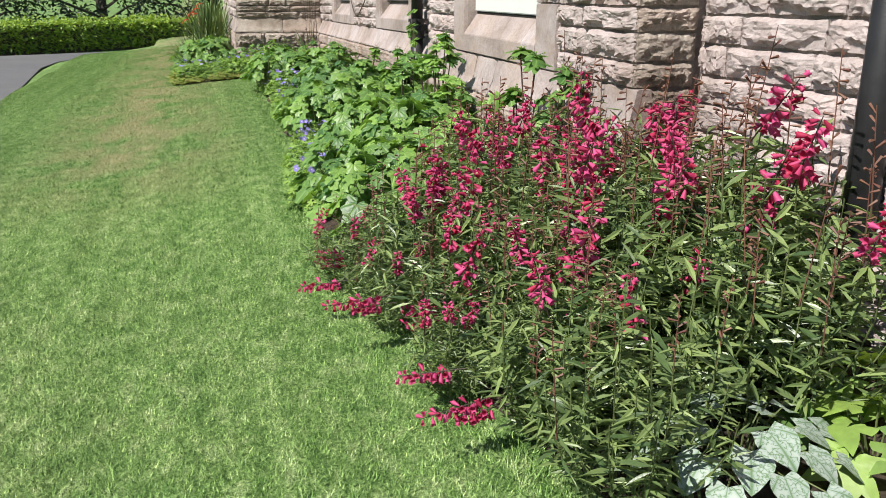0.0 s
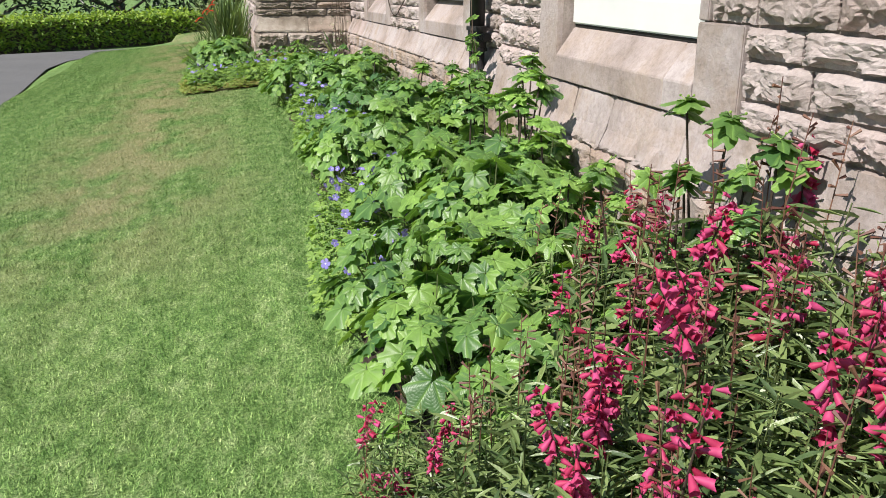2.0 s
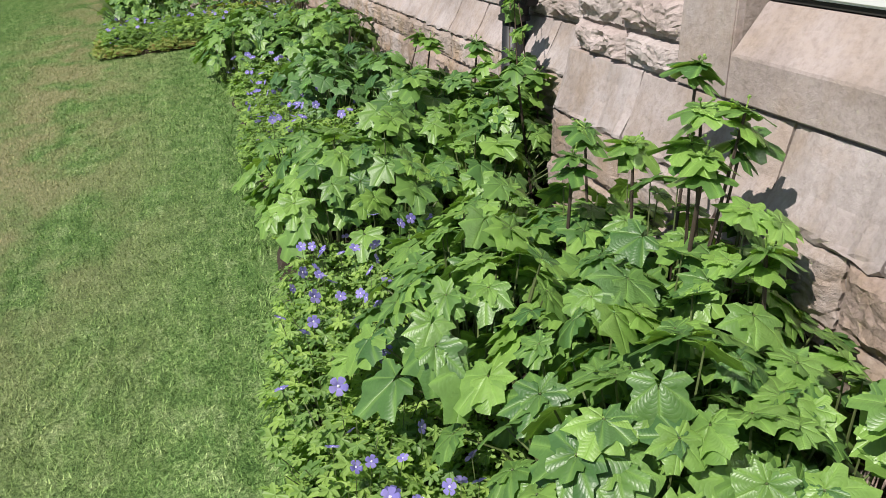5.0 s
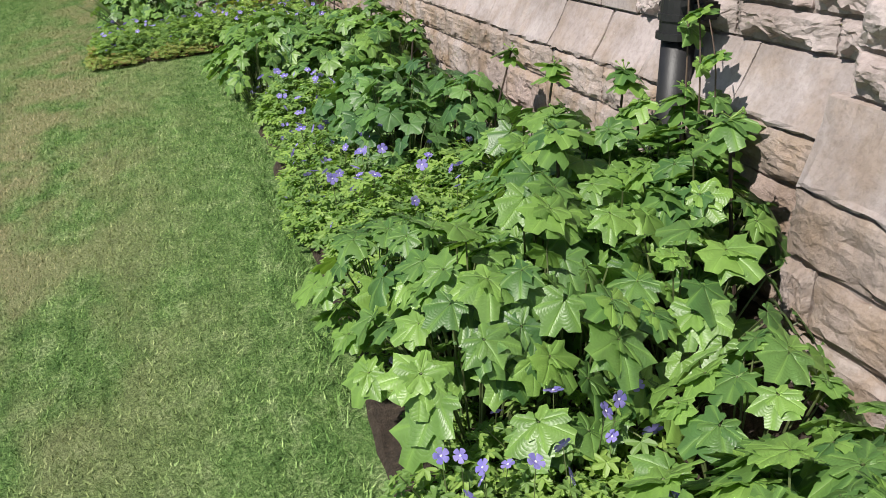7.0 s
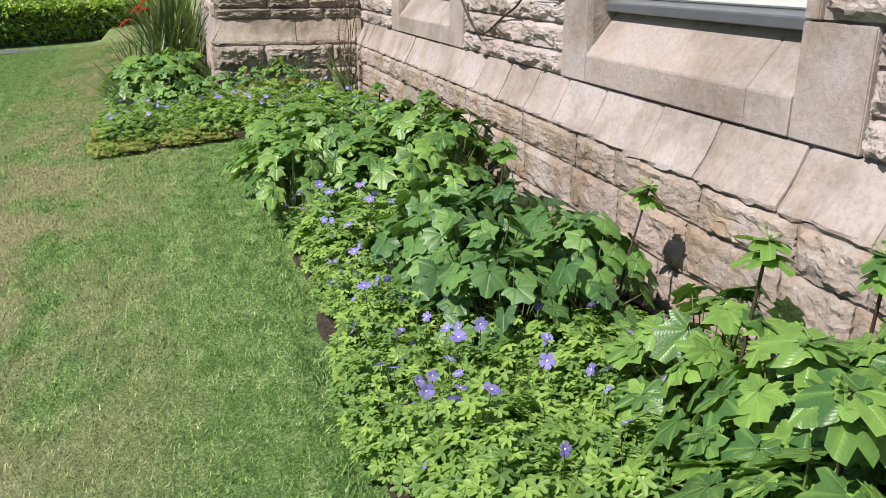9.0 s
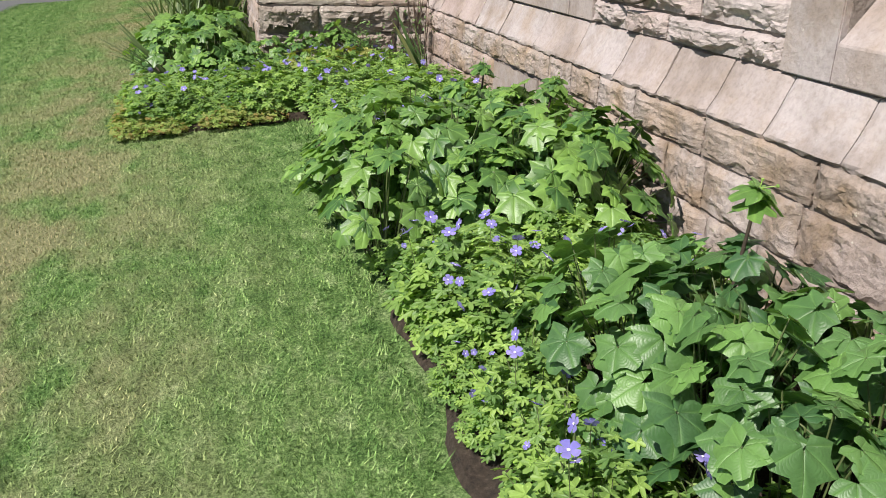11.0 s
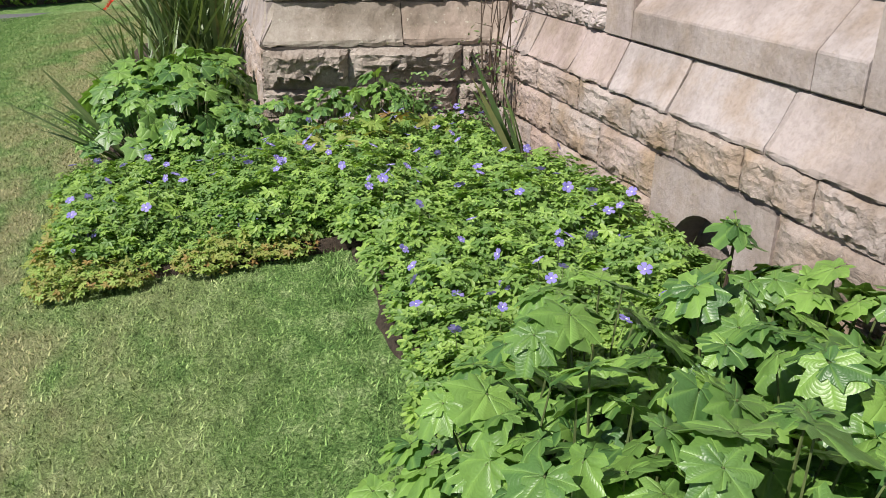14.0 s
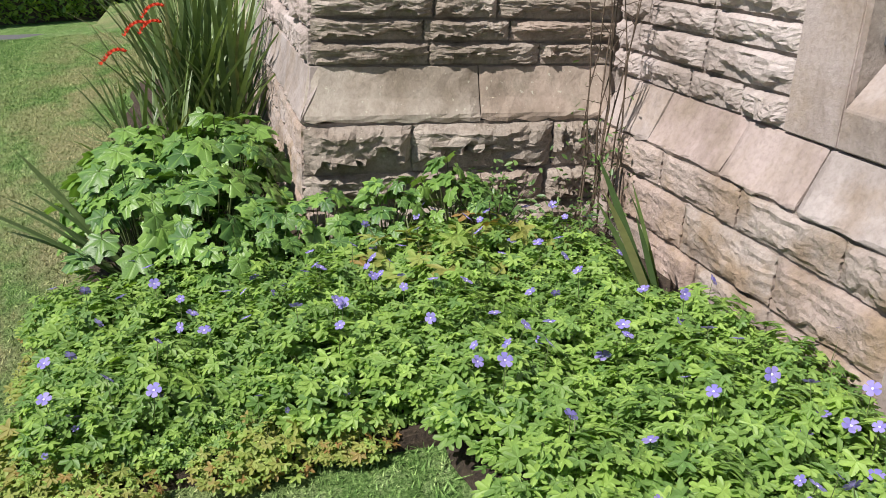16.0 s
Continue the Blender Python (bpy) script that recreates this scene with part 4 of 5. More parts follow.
def bell_mesh(seed):
    """A penstemon bell: a flared tube with five lips."""
    rng = random.Random(seed)
    verts, faces = [], []
    n = 10
    for u, r in ((0.0, 0.07), (0.3, 0.16), (0.7, 0.24), (0.92, 0.25)):
        for k in range(n):
            a = 2 * math.pi * k / n
            verts.append((u, r * math.cos(a), r * math.sin(a)))
    for i in range(3):
        for k in range(n):
            faces.append((i * n + k, i * n + (k + 1) % n, (i + 1) * n + (k + 1) % n, (i + 1) * n + k))
    for q in range(5):
        k0, k1, k2 = 2 * q, 2 * q + 1, (2 * q + 2) % n
        a = 2 * math.pi * (2 * q + 1) / n
        r = 0.42 + rng.uniform(-0.10, 0.08)
        b = len(verts)
        verts.append((1.02 + rng.uniform(-0.12, 0.1), r * math.cos(a), r * math.sin(a)))
        faces.append((3 * n + k0, 3 * n + k1, b))
        faces.append((3 * n + k1, 3 * n + k2, b))
    return raw_mesh("bell", verts, faces, PINK, True)


BELLS = [bell_mesh(i) for i in range(3)]


def penstemon(seed, stems, radius, height, spikes, heads=5, trailing=0):
    """A bushy clump of narrow leaves on arching stems, with crimson flower spikes and spent brown ones."""
    rng = random.Random(seed)
    p = thing("penstemon_plant", (0, 0, 0), "bushy penstemon with narrow leaves and crimson-pink bell flowers", "plant", "penstemons in the bed")
    verts, faces, spots = [], [], []
    wood = bmesh.new()
    tips = []
    for k in range(stems):
        a = 2.4 * k + rng.uniform(-0.3, 0.3)
        f = math.sqrt((k + 0.5) / stems)
        tip = Vector((radius * f * math.cos(a), radius * f * math.sin(a), height * (1 - 0.45 * f ** 2) * rng.uniform(0.85, 1.1)))
        base = Vector((0.06 * math.cos(a), 0.06 * math.sin(a), -0.03))
        bend = base.lerp(tip, 0.5) + Vector((0.10 * f * math.cos(a), 0.10 * f * math.sin(a), 0.02))
        curve = [base.lerp(bend, t).lerp(bend.lerp(tip, t), t) for t in (0, 0.25, 0.5, 0.75, 1)]
        tube(wood, curve, 0.0026, 0.0014, 4)
        tips.append((tip, (tip - bend).normalized()))
        for j in range(32):
            t = 0.12 + 0.88 * (j + rng.random()) / 32
            at = base.lerp(bend, t).lerp(bend.lerp(tip, t), t)
            yaw = rng.uniform(0, 6.283)
            spots.append((at, Euler((rng.uniform(-0.8, 0.8), rng.uniform(-0.75, 0.55), yaw)), rng.uniform(0.042, 0.082)))
    scatter_leaves(verts, faces, spots, LANCE, rng)
    tagged(part("foliage", raw_mesh("foliage", verts, faces, PENSTEMON), None, p), kind="stuff")
    rng.shuffle(tips)
    for k in range(trailing):
        side = rng.uniform(-0.30, 0.30)
        tip = Vector((-rng.uniform(0.26, 0.40), side, rng.uniform(0.05, 0.16)))
        tube(wood, [(-0.05, side * 0.3, 0.02), (-0.16, side * 0.6, tip.z + 0.10), tip], 0.0026, 0.0016, 4)
        tips.insert(0, (tip, Vector((-1.6, side, -0.45)).normalized()))
    tagged(part("stem", wood, STEM, p), kind="stuff")
    for tip, way in tips[:spikes + trailing]:
        way = (way + Vector((rng.uniform(-0.8, 0.3), rng.uniform(-0.6, 0.5), 0.2))).normalized()
        length = rng.uniform(0.10, 0.20)
        end = tip + way * length
        bm = bmesh.new()
        tube(bm, [tip - way * 0.06, end], 0.0022, 0.0012, 4)
        spike = part("flower_spike", bm, DARK_STEM, p, "spike of crimson-pink bells")
        q = way.to_track_quat("Z", "Y")
        count = rng.randint(19, 28)
        for j in range(count):
            s = j / count
            turn = 2.4 * j + rng.uniform(-0.6, 0.6)
            out = (q @ Vector((math.cos(turn), math.sin(turn), 0)) * rng.uniform(0.5, 1.0) + Vector((-0.25, -0.1, rng.uniform(-1.0, -0.1) + 0.5 * s))).normalized()
            ob = new("bell", rng.choice(BELLS))
            ob.parent = spike
            ob.matrix_basis = Matrix.Translation(tip + way * length * (s + rng.uniform(-0.05, 0.05)) + out * 0.006) @ out.to_track_quat("X", "Z").to_matrix().to_4x4() @ Matrix.Scale(rng.uniform(0.024, 0.035) * (1 - 0.35 * s), 4)
    bm = bmesh.new()
    for tip, way in tips[spikes + trailing:spikes + trailing + heads]:
        way = (way + Vector((rng.uniform(-0.2, 0.2), rng.uniform(-0.2, 0.2), 0.9))).normalized()
        length = rng.uniform(0.12, 0.26)
        tube(bm, [tip - way * 0.04, tip + way * length], 0.0017, 0.0009, 4)
        for j in range(9):
            at = tip + way * length * (0.25 + 0.75 * j / 9)
            d = Vector((rng.uniform(-1, 1), rng.uniform(-1, 1), rng.uniform(-0.1, 0.7))).normalized()
            tube(bm, [at, at + d * 0.010, at + d * 0.022], 0.0012, 0.0034, 4)
    tagged(part("seed_head", bm, FADED, p, "spent reddish-brown seed heads"), kind="stuff")
    return p


def sword_mesh(seed, bend, mat, wide=0.012):
    """A long folded sword leaf, unit length, arching along +x."""
    rng = random.Random(seed)
    verts, faces = [], []
    n = 8
    x = z = 0.0
    ang = radians(86)
    for i in range(n + 1):
        u = i / n
        w = wide * (0.65 + 0.9 * u) * (1 - u ** 3.0) + 0.0006
        for s in (-1, 0, 1):
            verts.append((x, s * w, z + (0.3 * w if s else 0)))
        ang -= bend / n * (0.4 + 1.2 * u)
        x += math.cos(ang) / n
        z += math.sin(ang) / n
    for i in range(n):
        for k in range(2):
            a = i * 3 + k
            faces.append((a, a + 1, a + 4, a + 3))
    return raw_mesh("blade", verts, faces, mat, True)


SWORDS = [sword_mesh(i, 0.12 + 0.22 * i, BLADE) for i in range(6)]
WIDE_SWORDS = [sword_mesh(20 + i, 0.15 + 0.2 * i, BLADE, 0.026) for i in range(4)]


def sword_clump(place, blades, spread, length, rng, name, label, yaw=None, lean=0.25, bendy=(0, 5), group="", shapes=SWORDS, tilt=0.0, fan=0.0):
    """A fan or tuft of sword-shaped leaves."""
    p = thing(name, place, label, "plant", group)
    for k in range(blades):
        a = rng.uniform(0, 6.283) if yaw is None else yaw + rng.gauss(0, 0.35)
        r = spread * math.sqrt(rng.random())
        b = rng.uniform(0, 6.283)
        ob = new("blade", shapes[rng.randint(*bendy)])
        ob.parent = p
        ob.matrix_basis = Matrix.Translation((r * math.cos(b), r * math.sin(b), -0.02)) @ Euler((tilt + rng.uniform(-0.12, 0.12), fan + abs(rng.gauss(0, lean)), a)).to_matrix().to_4x4() @ Matrix.Scale(length * rng.uniform(0.65, 1.1), 4)
    return p


def crocosmia_flowers(p, spots, rng):
    for tip in spots:
        tip = Vector(tip)
        bm = bmesh.new()
        tube(bm, [(0.3 * tip.x, 0.3 * tip.y, 0.05), (0.6 * tip.x, 0.6 * tip.y, 0.62 * tip.z), tip * 0.97, tip], 0.003, 0.0014, 5)
        stem = part("flower_stem", bm, STEM, p)
        bm = bmesh.new()
        side = Vector((-0.8, -0.3, 0.15)).normalized()
        for j in range(12):
            at = tip + side * (0.009 * j - 0.02) + Vector((0, 0, 0.003 * j - 0.0008 * j * j))
            up = Vector((rng.uniform(-0.3, 0.3), (-1) ** j * 0.6, 0.9)).normalized()
            for q in range(5):
                a = q * 1.257
                d = (up + 0.7 * Vector((math.cos(a), math.sin(a), 0))).normalized() * 0.018
                s = up.cross(d).normalized() * 0.0055
                v = [bm.verts.new(c) for c in (at, at + d * 0.6 - s, at + d, at + d * 0.6 + s)]
                bm.faces.new(v)
        part("flower", bm, RED, stem, "scarlet-orange flowers")


# ---- planting ----
def drop(base, x, y, turn, size, rng, sink=0.0):
    m = Matrix.Translation((x, y, ground_z(x, y) + 0.03 - sink)) @ Euler((rng.uniform(-0.08, 0.08), rng.uniform(-0.12, 0.04), turn)).to_matrix().to_4x4() @ Matrix.Scale(size, 4)
    return copy_thing(base, m)


def plant_area(bases, x0, x1, y0, y1, step, size, rng, front=0.0, inside=None):
    """Copies over a stretch of the bed in a jittered grid."""
    rows = max(1, round((y1 - y0) / step))
    for i in range(rows):
        y = y0 + (i + 0.5) * (y1 - y0) / rows
        lo = x0 if x0 is not None else edge_x(y) + front
        cols = max(1, round((x1 - lo) / step))
        for k in range(cols):
            x = lo + (k + 0.5) * (x1 - lo) / cols + rng.uniform(-0.25, 0.25) * step
            yy = y + rng.uniform(-0.3, 0.3) * step
            if inside and not inside(x, yy):
                continue
            drop(rng.choice(bases), x, yy, rng.uniform(0, 6.283), rng.uniform(*size), rng)


def retire(bases):
    """Take the patterns away once their copies stand."""
    for b in bases:
        for o in (*b.children_recursive, b):
            bpy.data.objects.remove(o)


def plant_bed():
    rng = random.Random(77)
    low = [anemone(500 + i, 31, 0.25, 0.38) for i in range(6)]
    high = [anemone(520 + i, 32, 0.24, 0.41, tall=t) for i, t in enumerate((1, 1, 2, 1))]
    tall = [anemone(530 + i, 12, 0.16, 0.56, tall=2 + i) for i in range(2)]
    round_leaved = [anemone(540 + i, 32, 0.25, 0.38, tall=i % 2, leaves=ROUND_LEAVES) for i in range(4)]
    gers = [make_geranium(600 + i, 0.21, 0.19, 560, f, size=(0.018, 0.033)) for i, f in enumerate((1, 1, 2, 3, 2, 5))]
    edge = [make_geranium(620 + i, 0.17, 0.18, 330, f + 1, skirt=1.1, size=(0.016, 0.030)) for i, f in enumerate((2, 3, 5, 1))]
    pens = [penstemon(700 + i, 30, 0.25, 0.46, k, h) for i, (k, h) in enumerate(((2, 4), (3, 4), (1, 6), (5, 2), (2, 5)))]
    sparse = [penstemon(720 + i, 28, 0.25, 0.44, k, h) for i, (k, h) in enumerate(((1, 6), (0, 6)))]
    trail = [penstemon(730 + i, 24, 0.20, 0.36, 0, 4, 2 + i) for i in range(2)]
    # penstemons at the near end, taller towards the wall
    y = 1.45
    while y < 3.5:
        x = edge_x(y) + 0.13
        while x < 1.66:
            if (y > 1.66 or x < 1.0) and y < (3.05 if x < 1.1 else 3.5):
                kinds = sparse if (y > 2.75 and x < 1.15) or (y < 1.9 and x > 0.95) else pens
                drop(rng.choice(kinds), x + rng.uniform(-0.05, 0.05), y + rng.uniform(-0.08, 0.08), rng.uniform(0, 6.283), 0.82 + 0.58 * (x - 0.65) + rng.uniform(-0.06, 0.1), rng)
            x += 0.27
        y += 0.26
    for k, (x, y) in enumerate(((0.92, 1.75), (0.92, 2.05), (0.78, 2.5), (0.76, 2.85))):
        drop(trail[k % 2], x, y, rng.uniform(-0.25, 0.25), 0.9, rng)
    for x, y, k in ((1.12, 3.56, 4), (1.26, 3.74, 1), (1.44, 3.6, 3)):
        drop(pens[k], x, y, rng.uniform(0, 6.283), 1.0, rng)
    for x, y in ((0.66, 4.38), (0.76, 4.52), (0.70, 4.28)):
        drop(edge[2], x, y, rng.uniform(0, 6.283), 0.95, rng)
    # anemones in clumps, geraniums between them and along the edge
    plant_area(high, 1.20, 1.54, 3.6, 4.5, 0.28, (0.85, 1.1), rng)
    for x, y in ((1.44, 3.30), (1.36, 3.62), (1.50, 3.48), (1.40, 4.72), (1.40, 4.98), (1.42, 5.14)):
        drop(tall[rng.randint(0, 1)], x, y, rng.uniform(0, 6.283), 1.0, rng)
    plant_area(low, 0.58, 1.22, 3.15, 4.2, 0.25, (0.85, 1.05), rng)
    plant_area(edge, 0.72, 0.84, 5.9, 10.2, 0.26, (0.55, 0.8), rng)
    for x, y in ((0.60, 2.62), (0.66, 2.05), (0.52, 3.1)):
        drop(pens[3], x, y, rng.uniform(0, 6.283), 0.6, rng)
    plant_area(low, 0.92, 1.36, 4.25, 5.3, 0.27, (1.1, 1.35), rng)
    plant_area(low, 1.12, 1.36, 5.3, 5.7, 0.25, (0.9, 1.0), rng)
    plant_area(edge, 0.68, 1.12, 5.3, 5.85, 0.2, (0.9, 1.2), rng)
    plant_area(high, 1.30, 1.52, 4.5, 5.25, 0.28, (1.05, 1.25), rng)
    plant_area(edge, 0.58, 0.92, 4.2, 5.65, 0.22, (0.9, 1.15), rng)
    plant_area(low, 0.66, 1.46, 5.9, 6.85, 0.24, (0.95, 1.2), rng, inside=lambda x, y: y < 6.5 + 0.5 * (x - 0.66))
    plant_area(gers, 0.82, 1.5, 6.75, 7.2, 0.24, (0.9, 1.1), rng, inside=lambda x, y: y > 6.62 + 0.45 * (x - 0.66))
    for x, y in ((1.50, 6.27), (1.60, 6.48), (1.44, 6.58), (1.62, 6.72)):
        drop(rng.choice(high), x, y, rng.uniform(0, 6.283), 1.15, rng)
    plant_area(high, 1.40, 1.62, 6.35, 7.3, 0.36, (1.0, 1.15), rng)
    plant_area(edge, 0.74, 1.15, 7.1, 7.75, 0.22, (0.95, 1.2), rng)
    plant_area(gers, 1.1, 1.65, 7.2, 7.75, 0.26, (0.9, 1.1), rng)
    plant_area(round_leaved, 1.02, 1.62, 7.62, 8.58, 0.25, (0.9, 1.1), rng)
    plant_area(edge, 0.74, 1.02, 7.75, 9.0, 0.21, (0.95, 1.2), rng)
    plant_area(low, 0.68, 1.60, 9.18, 10.2, 0.25, (1.0, 1.25), rng)
    plant_area(gers, 0.84, 1.6, 8.62, 9.2, 0.22, (0.95, 1.25), rng)
    plant_area(high, 1.25, 1.60, 9.6, 10.3, 0.36, (1.0, 1.2), rng)
    plant_area(gers, 0.80, 1.68, 10.2, 11.85, 0.23, (0.95, 1.2), rng)
    plant_area(gers, -0.24, 1.50, 11.78, 12.65, 0.23, (0.9, 1.15), rng)
    plant_area(edge, -0.26, 0.74, 11.68, 11.86, 0.14, (0.35, 0.75), rng)
    plant_area(low, -0.14, 0.40, 12.75, 13.7, 0.25, (1.1, 1.35), rng)
    for x, y in ((0.44, 12.66), (0.24, 12.64), (0.62, 12.74)):
        drop(rng.choice(low), x, y, rng.uniform(0, 6.283), 0.8, rng)
    plant_area(low, 0.72, 1.2, 12.62, 12.82, 0.24, (0.8, 0.95), rng)
    dry = [make_geranium(640 + i, 0.15, 0.12, 190, 0, GERANIUM_DRY, "yellowing geranium leaves at the edge of the bed", (0.018, 0.034), 0.9) for i in range(2)]
    plant_area(dry, -0.30, 0.74, 11.60, 11.74, 0.12, (0.45, 0.85), rng, inside=lambda x, y: math.sin(11 * x + 3) > -0.8)
    plant_area(dry, -0.36, -0.16, 11.8, 12.7, 0.2, (0.7, 1.0), rng, inside=lambda x, y: math.sin(13 * y) > -0.5)
    plant_area(dry, 0.86, 1.16, 12.28, 12.5, 0.18, (1.9, 2.2), rng)
    retire(low + high + tall + round_leaved + gers + edge + pens + sparse + trail + dry)


plant_bed()
bed_rng = random.Random(91)


def silver_plant(x, y):
    p = thing("brunnera_plant", (x, y, ground_z(x, y) + 0.02), "silvery heart-shaped brunnera leaves with green veins", "plant")
    stalks = bmesh.new()
    for k in range(24):
        a, f = 2.4 * k, math.sqrt((k + 0.5) / 24)
        tip = Vector((0.24 * f * math.cos(a), 0.22 * f * math.sin(a), 0.16 * (1 - 0.5 * f * f)))
        tube(stalks, [(0, 0, -0.03), tip * 0.6 + Vector((0, 0, 0.03)), tip], 0.003, 0.002, 4)
        set_leaf(p, HEARTS[k % 3], "leaf", tip, a, 0.15 + 0.35 * f, bed_rng.uniform(-0.2, 0.2), bed_rng.uniform(0.075, 0.105))
    tagged(part("stalk", stalks, STEM, p), kind="stuff")


def pale_plant(x, y):
    p = thing("foamflower_plant", (x, y, ground_z(x, y) + 0.02), "bright green lobed leaves beside the silvery ones", "plant")
    stalks = bmesh.new()
    for k in range(14):
        a, f = 2.4 * k, math.sqrt((k + 0.5) / 14)
        tip = Vector((0.20 * f * math.cos(a), 0.20 * f * math.sin(a), 0.15 * (1 - 0.45 * f * f)))
        tube(stalks, [(0, 0, -0.03), tip * 0.6 + Vector((0, 0, 0.03)), tip], 0.003, 0.002, 4)
        set_leaf(p, PALE_LEAVES[k % 3], "leaf", tip, a, 0.1 + 0.35 * f, bed_rng.uniform(-0.2, 0.2), bed_rng.uniform(0.08, 0.12))
    tagged(part("stalk", stalks, STEM, p), kind="stuff")


silver_plant(1.14, 1.40)
pale_plant(1.48, 1.36)
pale_plant(1.66, 1.58)

sword_clump((1.60, 11.98, ground_z(1.6, 12.0)), 9, 0.03, 0.66, bed_rng, "iris_plant", "fan of green sword-shaped iris leaves against the wall", yaw=3.5, lean=0.15, bendy=(0, 1), shapes=WIDE_SWORDS, tilt=0.32)
sword_clump((-0.03, 12.74, ground_z(0.0, 12.7) + 0.1), 13, 0.03, 0.62, bed_rng, "iris_plant", "fan of sword-shaped leaves leaning over the lawn", yaw=3.05, lean=0.16, bendy=(0, 1), shapes=WIDE_SWORDS, fan=0.62)
clump = sword_clump((0.26, 14.45, ground_z(0.2, 14.5)), 170, 0.20, 1.12, bed_rng, "crocosmia_plant", "tall tuft of crocosmia blades with scarlet flowers", lean=0.22, bendy=(0, 3), group="crocosmias by the wing")
crocosmia_flowers(clump, [(-0.20, -0.48, 0.86), (-0.27, -0.62, 0.80), (-0.14, -0.34, 0.93), (-0.36, -0.75, 0.70), (-0.22, -0.40, 0.78)], bed_rng)
sword_clump((0.0, 14.0, ground_z(0.0, 14.1)), 70, 0.16, 0.72, bed_rng, "crocosmia_plant", "lower tuft of arching crocosmia blades", lean=0.42, group="crocosmias by the wing")
sword_clump((0.28, 15.5, ground_z(0.2, 15.6)), 90, 0.25, 1.05, bed_rng, "crocosmia_plant", "tall tuft of crocosmia blades behind the first", lean=0.22, bendy=(0, 3), group="crocosmias by the wing")


def climber(x, y):
    """Bare, half-dead climbing stems in the corner."""
    p = thing("climber", (x, y, ground_z(x, y)), "bare dark climbing stems in the wall corner", "plant")
    for k in range(9):
        bx, by = bed_rng.uniform(-0.10, 0.12), bed_rng.uniform(-0.05, 0.04)
        pts = [Vector((bx, by, -0.02))]
        top = bed_rng.uniform(0.9, 1.6)
        for i in range(8):
            pts.append(pts[-1] + Vector((bed_rng.uniform(-0.022, 0.022), bed_rng.uniform(-0.012, 0.012), top / 8)))
        bm = bmesh.new()
        tube(bm, pts, 0.0045, 0.002, 5)
        for i in range(2, 8):
            d = Vector((bed_rng.uniform(-1, 1), bed_rng.uniform(-0.6, 0.2), bed_rng.uniform(0.1, 0.9))).normalized()
            tube(bm, [pts[i], pts[i] + d * bed_rng.uniform(0.04, 0.11)], 0.0018, 0.0008, 4)
        part("stem", bm, WOOD_STEM, p)
    verts, faces, spots = [], [], []
    for k in range(160):
        spots.append((Vector((bed_rng.gauss(0, 0.10), bed_rng.gauss(-0.02, 0.04), abs(bed_rng.gauss(0.28, 0.16)))), Euler((bed_rng.uniform(-1, 1), bed_rng.uniform(-1, 1), bed_rng.uniform(0, 6))), bed_rng.uniform(0.018, 0.035)))
    scatter_leaves(verts, faces, spots, OVAL, bed_rng)
    tagged(part("foliage", raw_mesh("foliage", verts, faces, SMALL_LEAF), None, p), kind="stuff")


climber(1.62, 12.66)


def small_shrub(x, y, radius, height, leaves, label):
    p = thing("shrub", (x, y, ground_z(x, y)), label, "shrub")
    verts, faces, spots = [], [], []
    wood = bmesh.new()
    for k in range(16):
        a, f = 2.4 * k, math.sqrt((k + 0.5) / 16)
        tip = Vector((radius * f * math.cos(a), radius * f * math.sin(a), height * (1 - 0.4 * f * f)))
        tube(wood, [(0, 0, -0.03), tip * 0.5 + Vector((0, 0, 0.05)), tip], 0.004, 0.0015, 4)
        for j in range(leaves // 16):
            t = bed_rng.random() ** 0.6
            at = tip * t + Vector((bed_rng.gauss(0, 0.03), bed_rng.gauss(0, 0.03), 0.05 * t))
            spots.append((at, Euler((bed_rng.uniform(-0.8, 0.8), bed_rng.uniform(-0.6, 0.8), bed_rng.uniform(0, 6))), bed_rng.uniform(0.018, 0.036)))
    scatter_leaves(verts, faces, spots, OVAL, bed_rng)
    tagged(part("foliage", raw_mesh("foliage", verts, faces, SMALL_LEAF), None, p), kind="stuff")
    tagged(part("branchwork", wood, WOOD_STEM, p), kind="stuff")


small_shrub(1.22, 12.62, 0.20, 0.36, 520, "low small-leaved shrub under the wing wall")
small_shrub(1.48, 12.45, 0.18, 0.24, 420, "low small-leaved shrub in the wall corner")


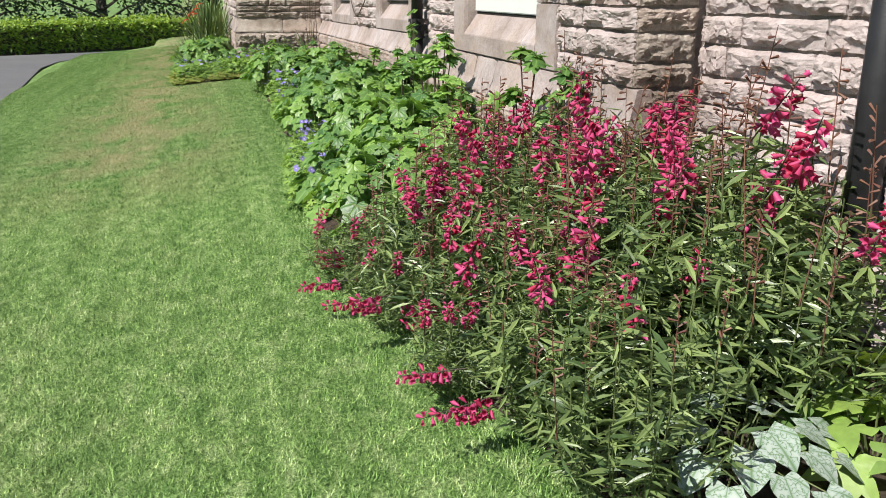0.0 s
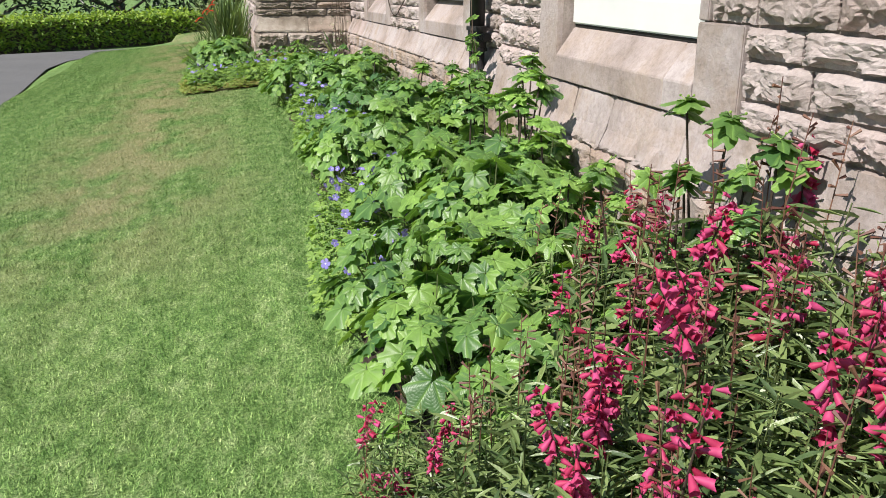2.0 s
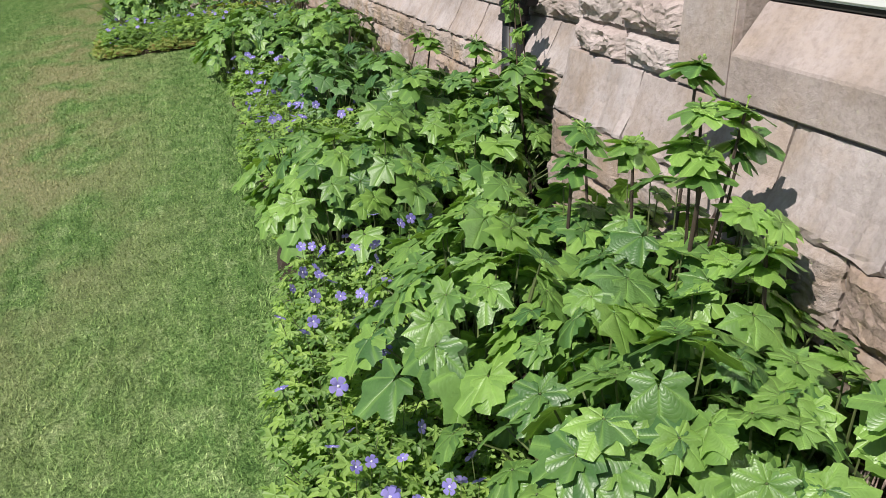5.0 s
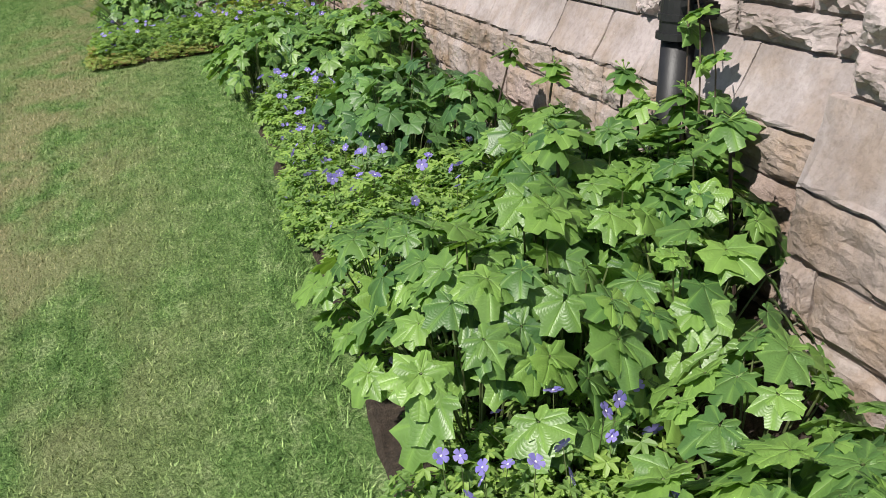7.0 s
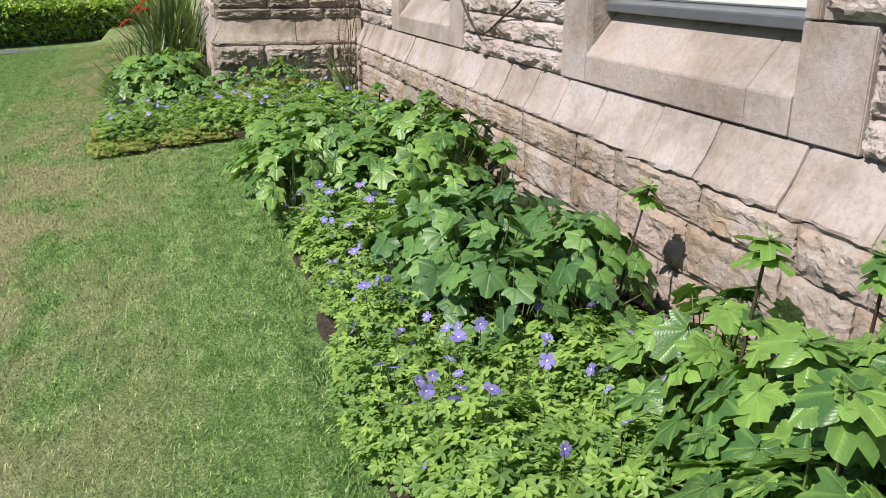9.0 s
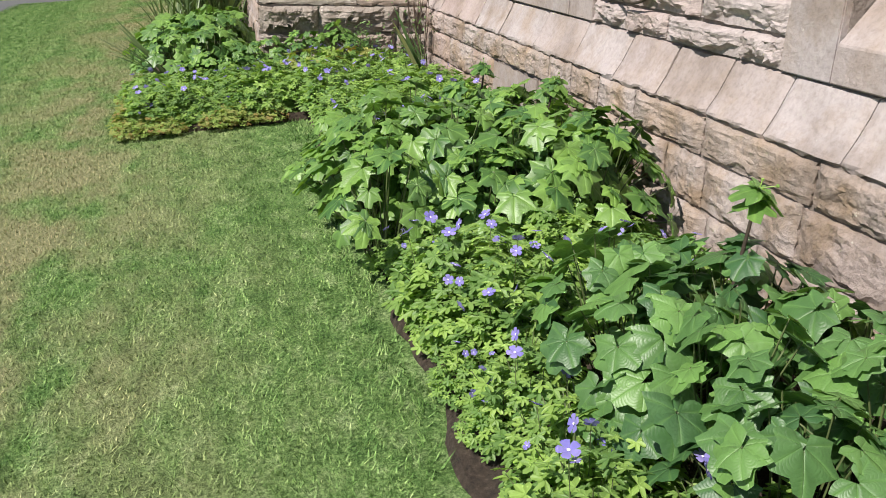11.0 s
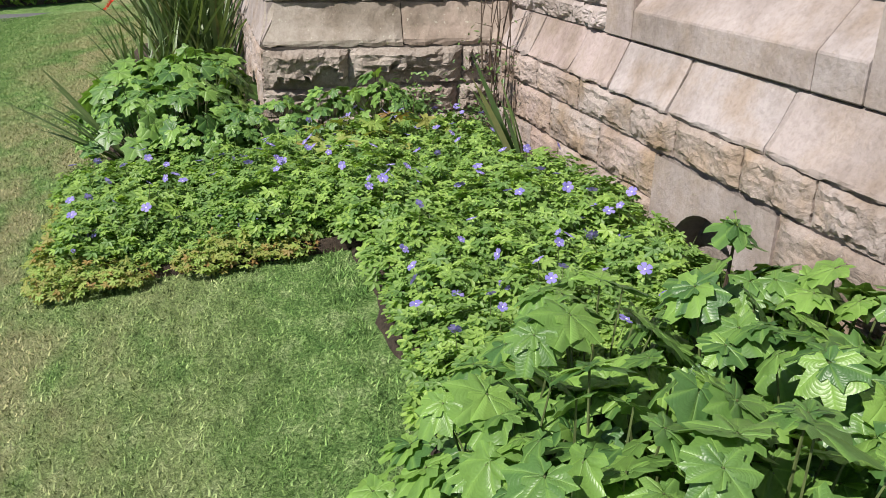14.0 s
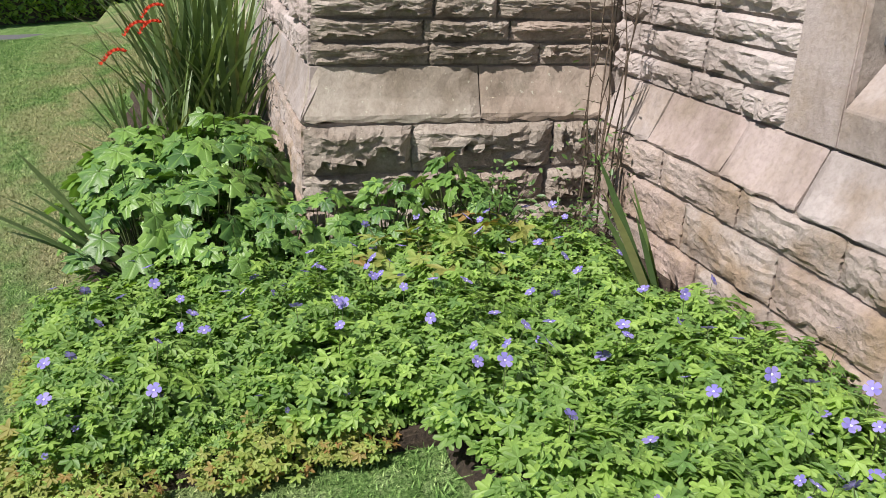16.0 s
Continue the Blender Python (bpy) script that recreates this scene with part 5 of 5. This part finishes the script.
# ---- hedge and trees beyond the drive ----
def hedge(pts, label):
    p = thing("hedge", (0, 0, 0), label, "hedge")
    core = bmesh.new()
    verts, faces, spots = [], [], []
    r = random.Random(17)
    for (x0, y0), (x1, y1) in zip(pts, pts[1:]):
        d = Vector((x1 - x0, y1 - y0, 0))
        n = Vector((-d.y, d.x, 0)).normalized()
        a = Vector((x0, y0, 0))
        quad = [a - n * 0.38, a + d - n * 0.38, a + d + n * 0.38, a + n * 0.38]
        lo = [core.verts.new((q.x, q.y, -0.17)) for q in quad]
        hi = [core.verts.new((q.x, q.y, 0.50)) for q in quad]
        core.faces.new(hi)
        for k in range(4):
            core.faces.new((lo[k], lo[(k + 1) % 4], hi[(k + 1) % 4], hi[k]))
        for k in range(int(d.length * 1500)):
            s, t = r.random(), r.random()
            if t < 0.5:
                at = a + d * s + n * r.uniform(-0.45, 0.45) + Vector((0, 0, 0.50 + r.gauss(0, 0.07) + 0.10 * noise.noise((a + d * s) * 1.3)))
            else:
                side = -1 if (d.x > 0) == (n.y > 0) else 1
                at = a + d * s + n * side * (0.42 + r.gauss(0, 0.07)) + Vector((0, 0, r.uniform(-0.10, 0.56)))
            spots.append((at, Euler((r.uniform(-0.9, 0.9), r.uniform(-0.9, 0.9), r.uniform(0, 6.283))), r.uniform(0.07, 0.14)))
    scatter_leaves(verts, faces, spots, OVAL, r)
    # solid dark box stands in for twigs and the shade among the leaves
    tagged(part("branchwork", core, BARK, p), kind="stuff")
    tagged(part("foliage", raw_mesh("foliage", verts, faces, HEDGE), None, p), kind="stuff")


hedge([(-12.0, 14.5), (-7.6, 19.2), (-4.8, 21.6), (-1.7, 24.2), (1.5, 26.0), (6.0, 28.0)], "clipped yellow-green hedge beyond the drive")


def tree(x, y, height, radius, leaves, seed):
    """A dense dark evergreen: trunk, limbs and a ragged crown of many leaves down to the ground."""
    r = random.Random(seed)
    p = thing("tree", (x, y, -0.16), "dense dark evergreen tree behind the hedge", "tree", "dark trees behind the hedge")
    wood = bmesh.new()
    tube(wood, [(0, 0, -0.1), (0.05, 0.02, height * 0.4), (0.02, 0.08, height * 0.9)], 0.20, 0.05, 9)
    verts, faces, spots = [], [], []
    limbs = []
    for k in range(26):
        a = 2.4 * k + r.uniform(-0.3, 0.3)
        z = height * (0.04 + 0.9 * (k / 26))
        reach = radius * (0.55 + 0.45 * math.sin(math.pi * min(1, 0.25 + z / height * 0.75))) * r.uniform(0.75, 1.15)
        tip = Vector((reach * math.cos(a), reach * math.sin(a), z + r.uniform(0.1, 0.5)))
        tube(wood, [(0, 0, max(0.1, z - 0.3)), tip * 0.5 + Vector((0, 0, z * 0.5)), tip], 0.05, 0.012, 5)
        limbs.append((Vector((0, 0, z)), tip))
    for k in range(leaves):
        a, b = r.choice(limbs)
        t = 0.35 + 0.7 * r.random() ** 0.6
        at = a.lerp(b, t) + Vector((r.gauss(0, 0.30), r.gauss(0, 0.30), r.gauss(0, 0.28)))
        at.z = max(0.05, at.z)
        spots.append((at, Euler((r.uniform(-0.9, 0.9), r.uniform(-0.9, 0.9), r.uniform(0, 6.283))), r.uniform(0.10, 0.20)))
    scatter_leaves(verts, faces, spots, OVAL, r)
    part("trunk", wood, BARK, p)
    tagged(part("crown", raw_mesh("crown", verts, faces, DARK_LEAF), None, p), kind="stuff")


for k, (x, y, h, w) in enumerate(((-11.5, 20.5, 5.0, 2.2), (-8.6, 24.0, 5.5, 2.3), (-5.6, 25.8, 5.2, 2.2), (-2.6, 27.0, 5.6, 2.3), (0.6, 28.8, 5.0, 2.2), (4.0, 30.5, 5.4, 2.3))):
    tree(x, y, h, w, 4800, 60 + k)


# ---- small things on the wall ----
def wall_cable():
    """A loose dark cable sagging between two clips on the long wall."""
    p = thing("wall_cable", (RX, 9.5, 1.2), "thin dark cable sagging along the stone wall", "cable")
    bm = bmesh.new()
    pts = []
    for k in range(25):
        f = k / 24
        pts.append((-0.045 - 0.01 * math.sin(9 * f), 0.75 - 1.30 * f, 0.10 - 0.26 * math.sin(math.pi * min(1, f * 1.35)) ** 0.8 * (1 - 0.55 * f) + 0.02 * math.sin(15 * f)))
    tube(bm, pts, 0.006, 0.006, 6)
    part("cord", bm, DARK_STEM, p, smooth=True)
    for q in (pts[0], pts[-1]):
        bm = bmesh.new()
        box(bm, (q[0] - 0.012, q[1] - 0.012, q[2] - 0.01), (0.0, q[1] + 0.012, q[2] + 0.01))
        bevel(bm, 0.003, 1)
        part("clip", bm, IRON, p)


wall_cable()


def vine(x, y):
    """A twining shoot that climbs behind the rainwater pipe."""
    p = thing("vine", (x, y, ground_z(x, y)), "twining vine with a few leaves beside the downpipe", "plant")
    for k in range(3):
        pts = [Vector((0, 0.02 * k, -0.02))]
        for i in range(14):
            f = i / 13
            pts.append(Vector((-0.02 + 0.03 * math.sin(5 * f + k), 0.02 * k - 0.22 * math.sin(2.6 * f + 0.5 * k) * f, 0.05 + (0.80 + 0.12 * k) * f - 0.25 * max(0, f - 0.8))))
        bm = bmesh.new()
        tube(bm, pts, 0.0042, 0.0018, 5)
        stem = part("stem", bm, WOOD_STEM, p)
        for i in range(4, 14, 2):
            set_leaf(stem, ANEMONE_LEAVES[i % 12], "leaf", pts[i], 2.4 * i, bed_rng.uniform(0, 0.6), 0.2, bed_rng.uniform(0.04, 0.07))


vine(1.70, 6.62)
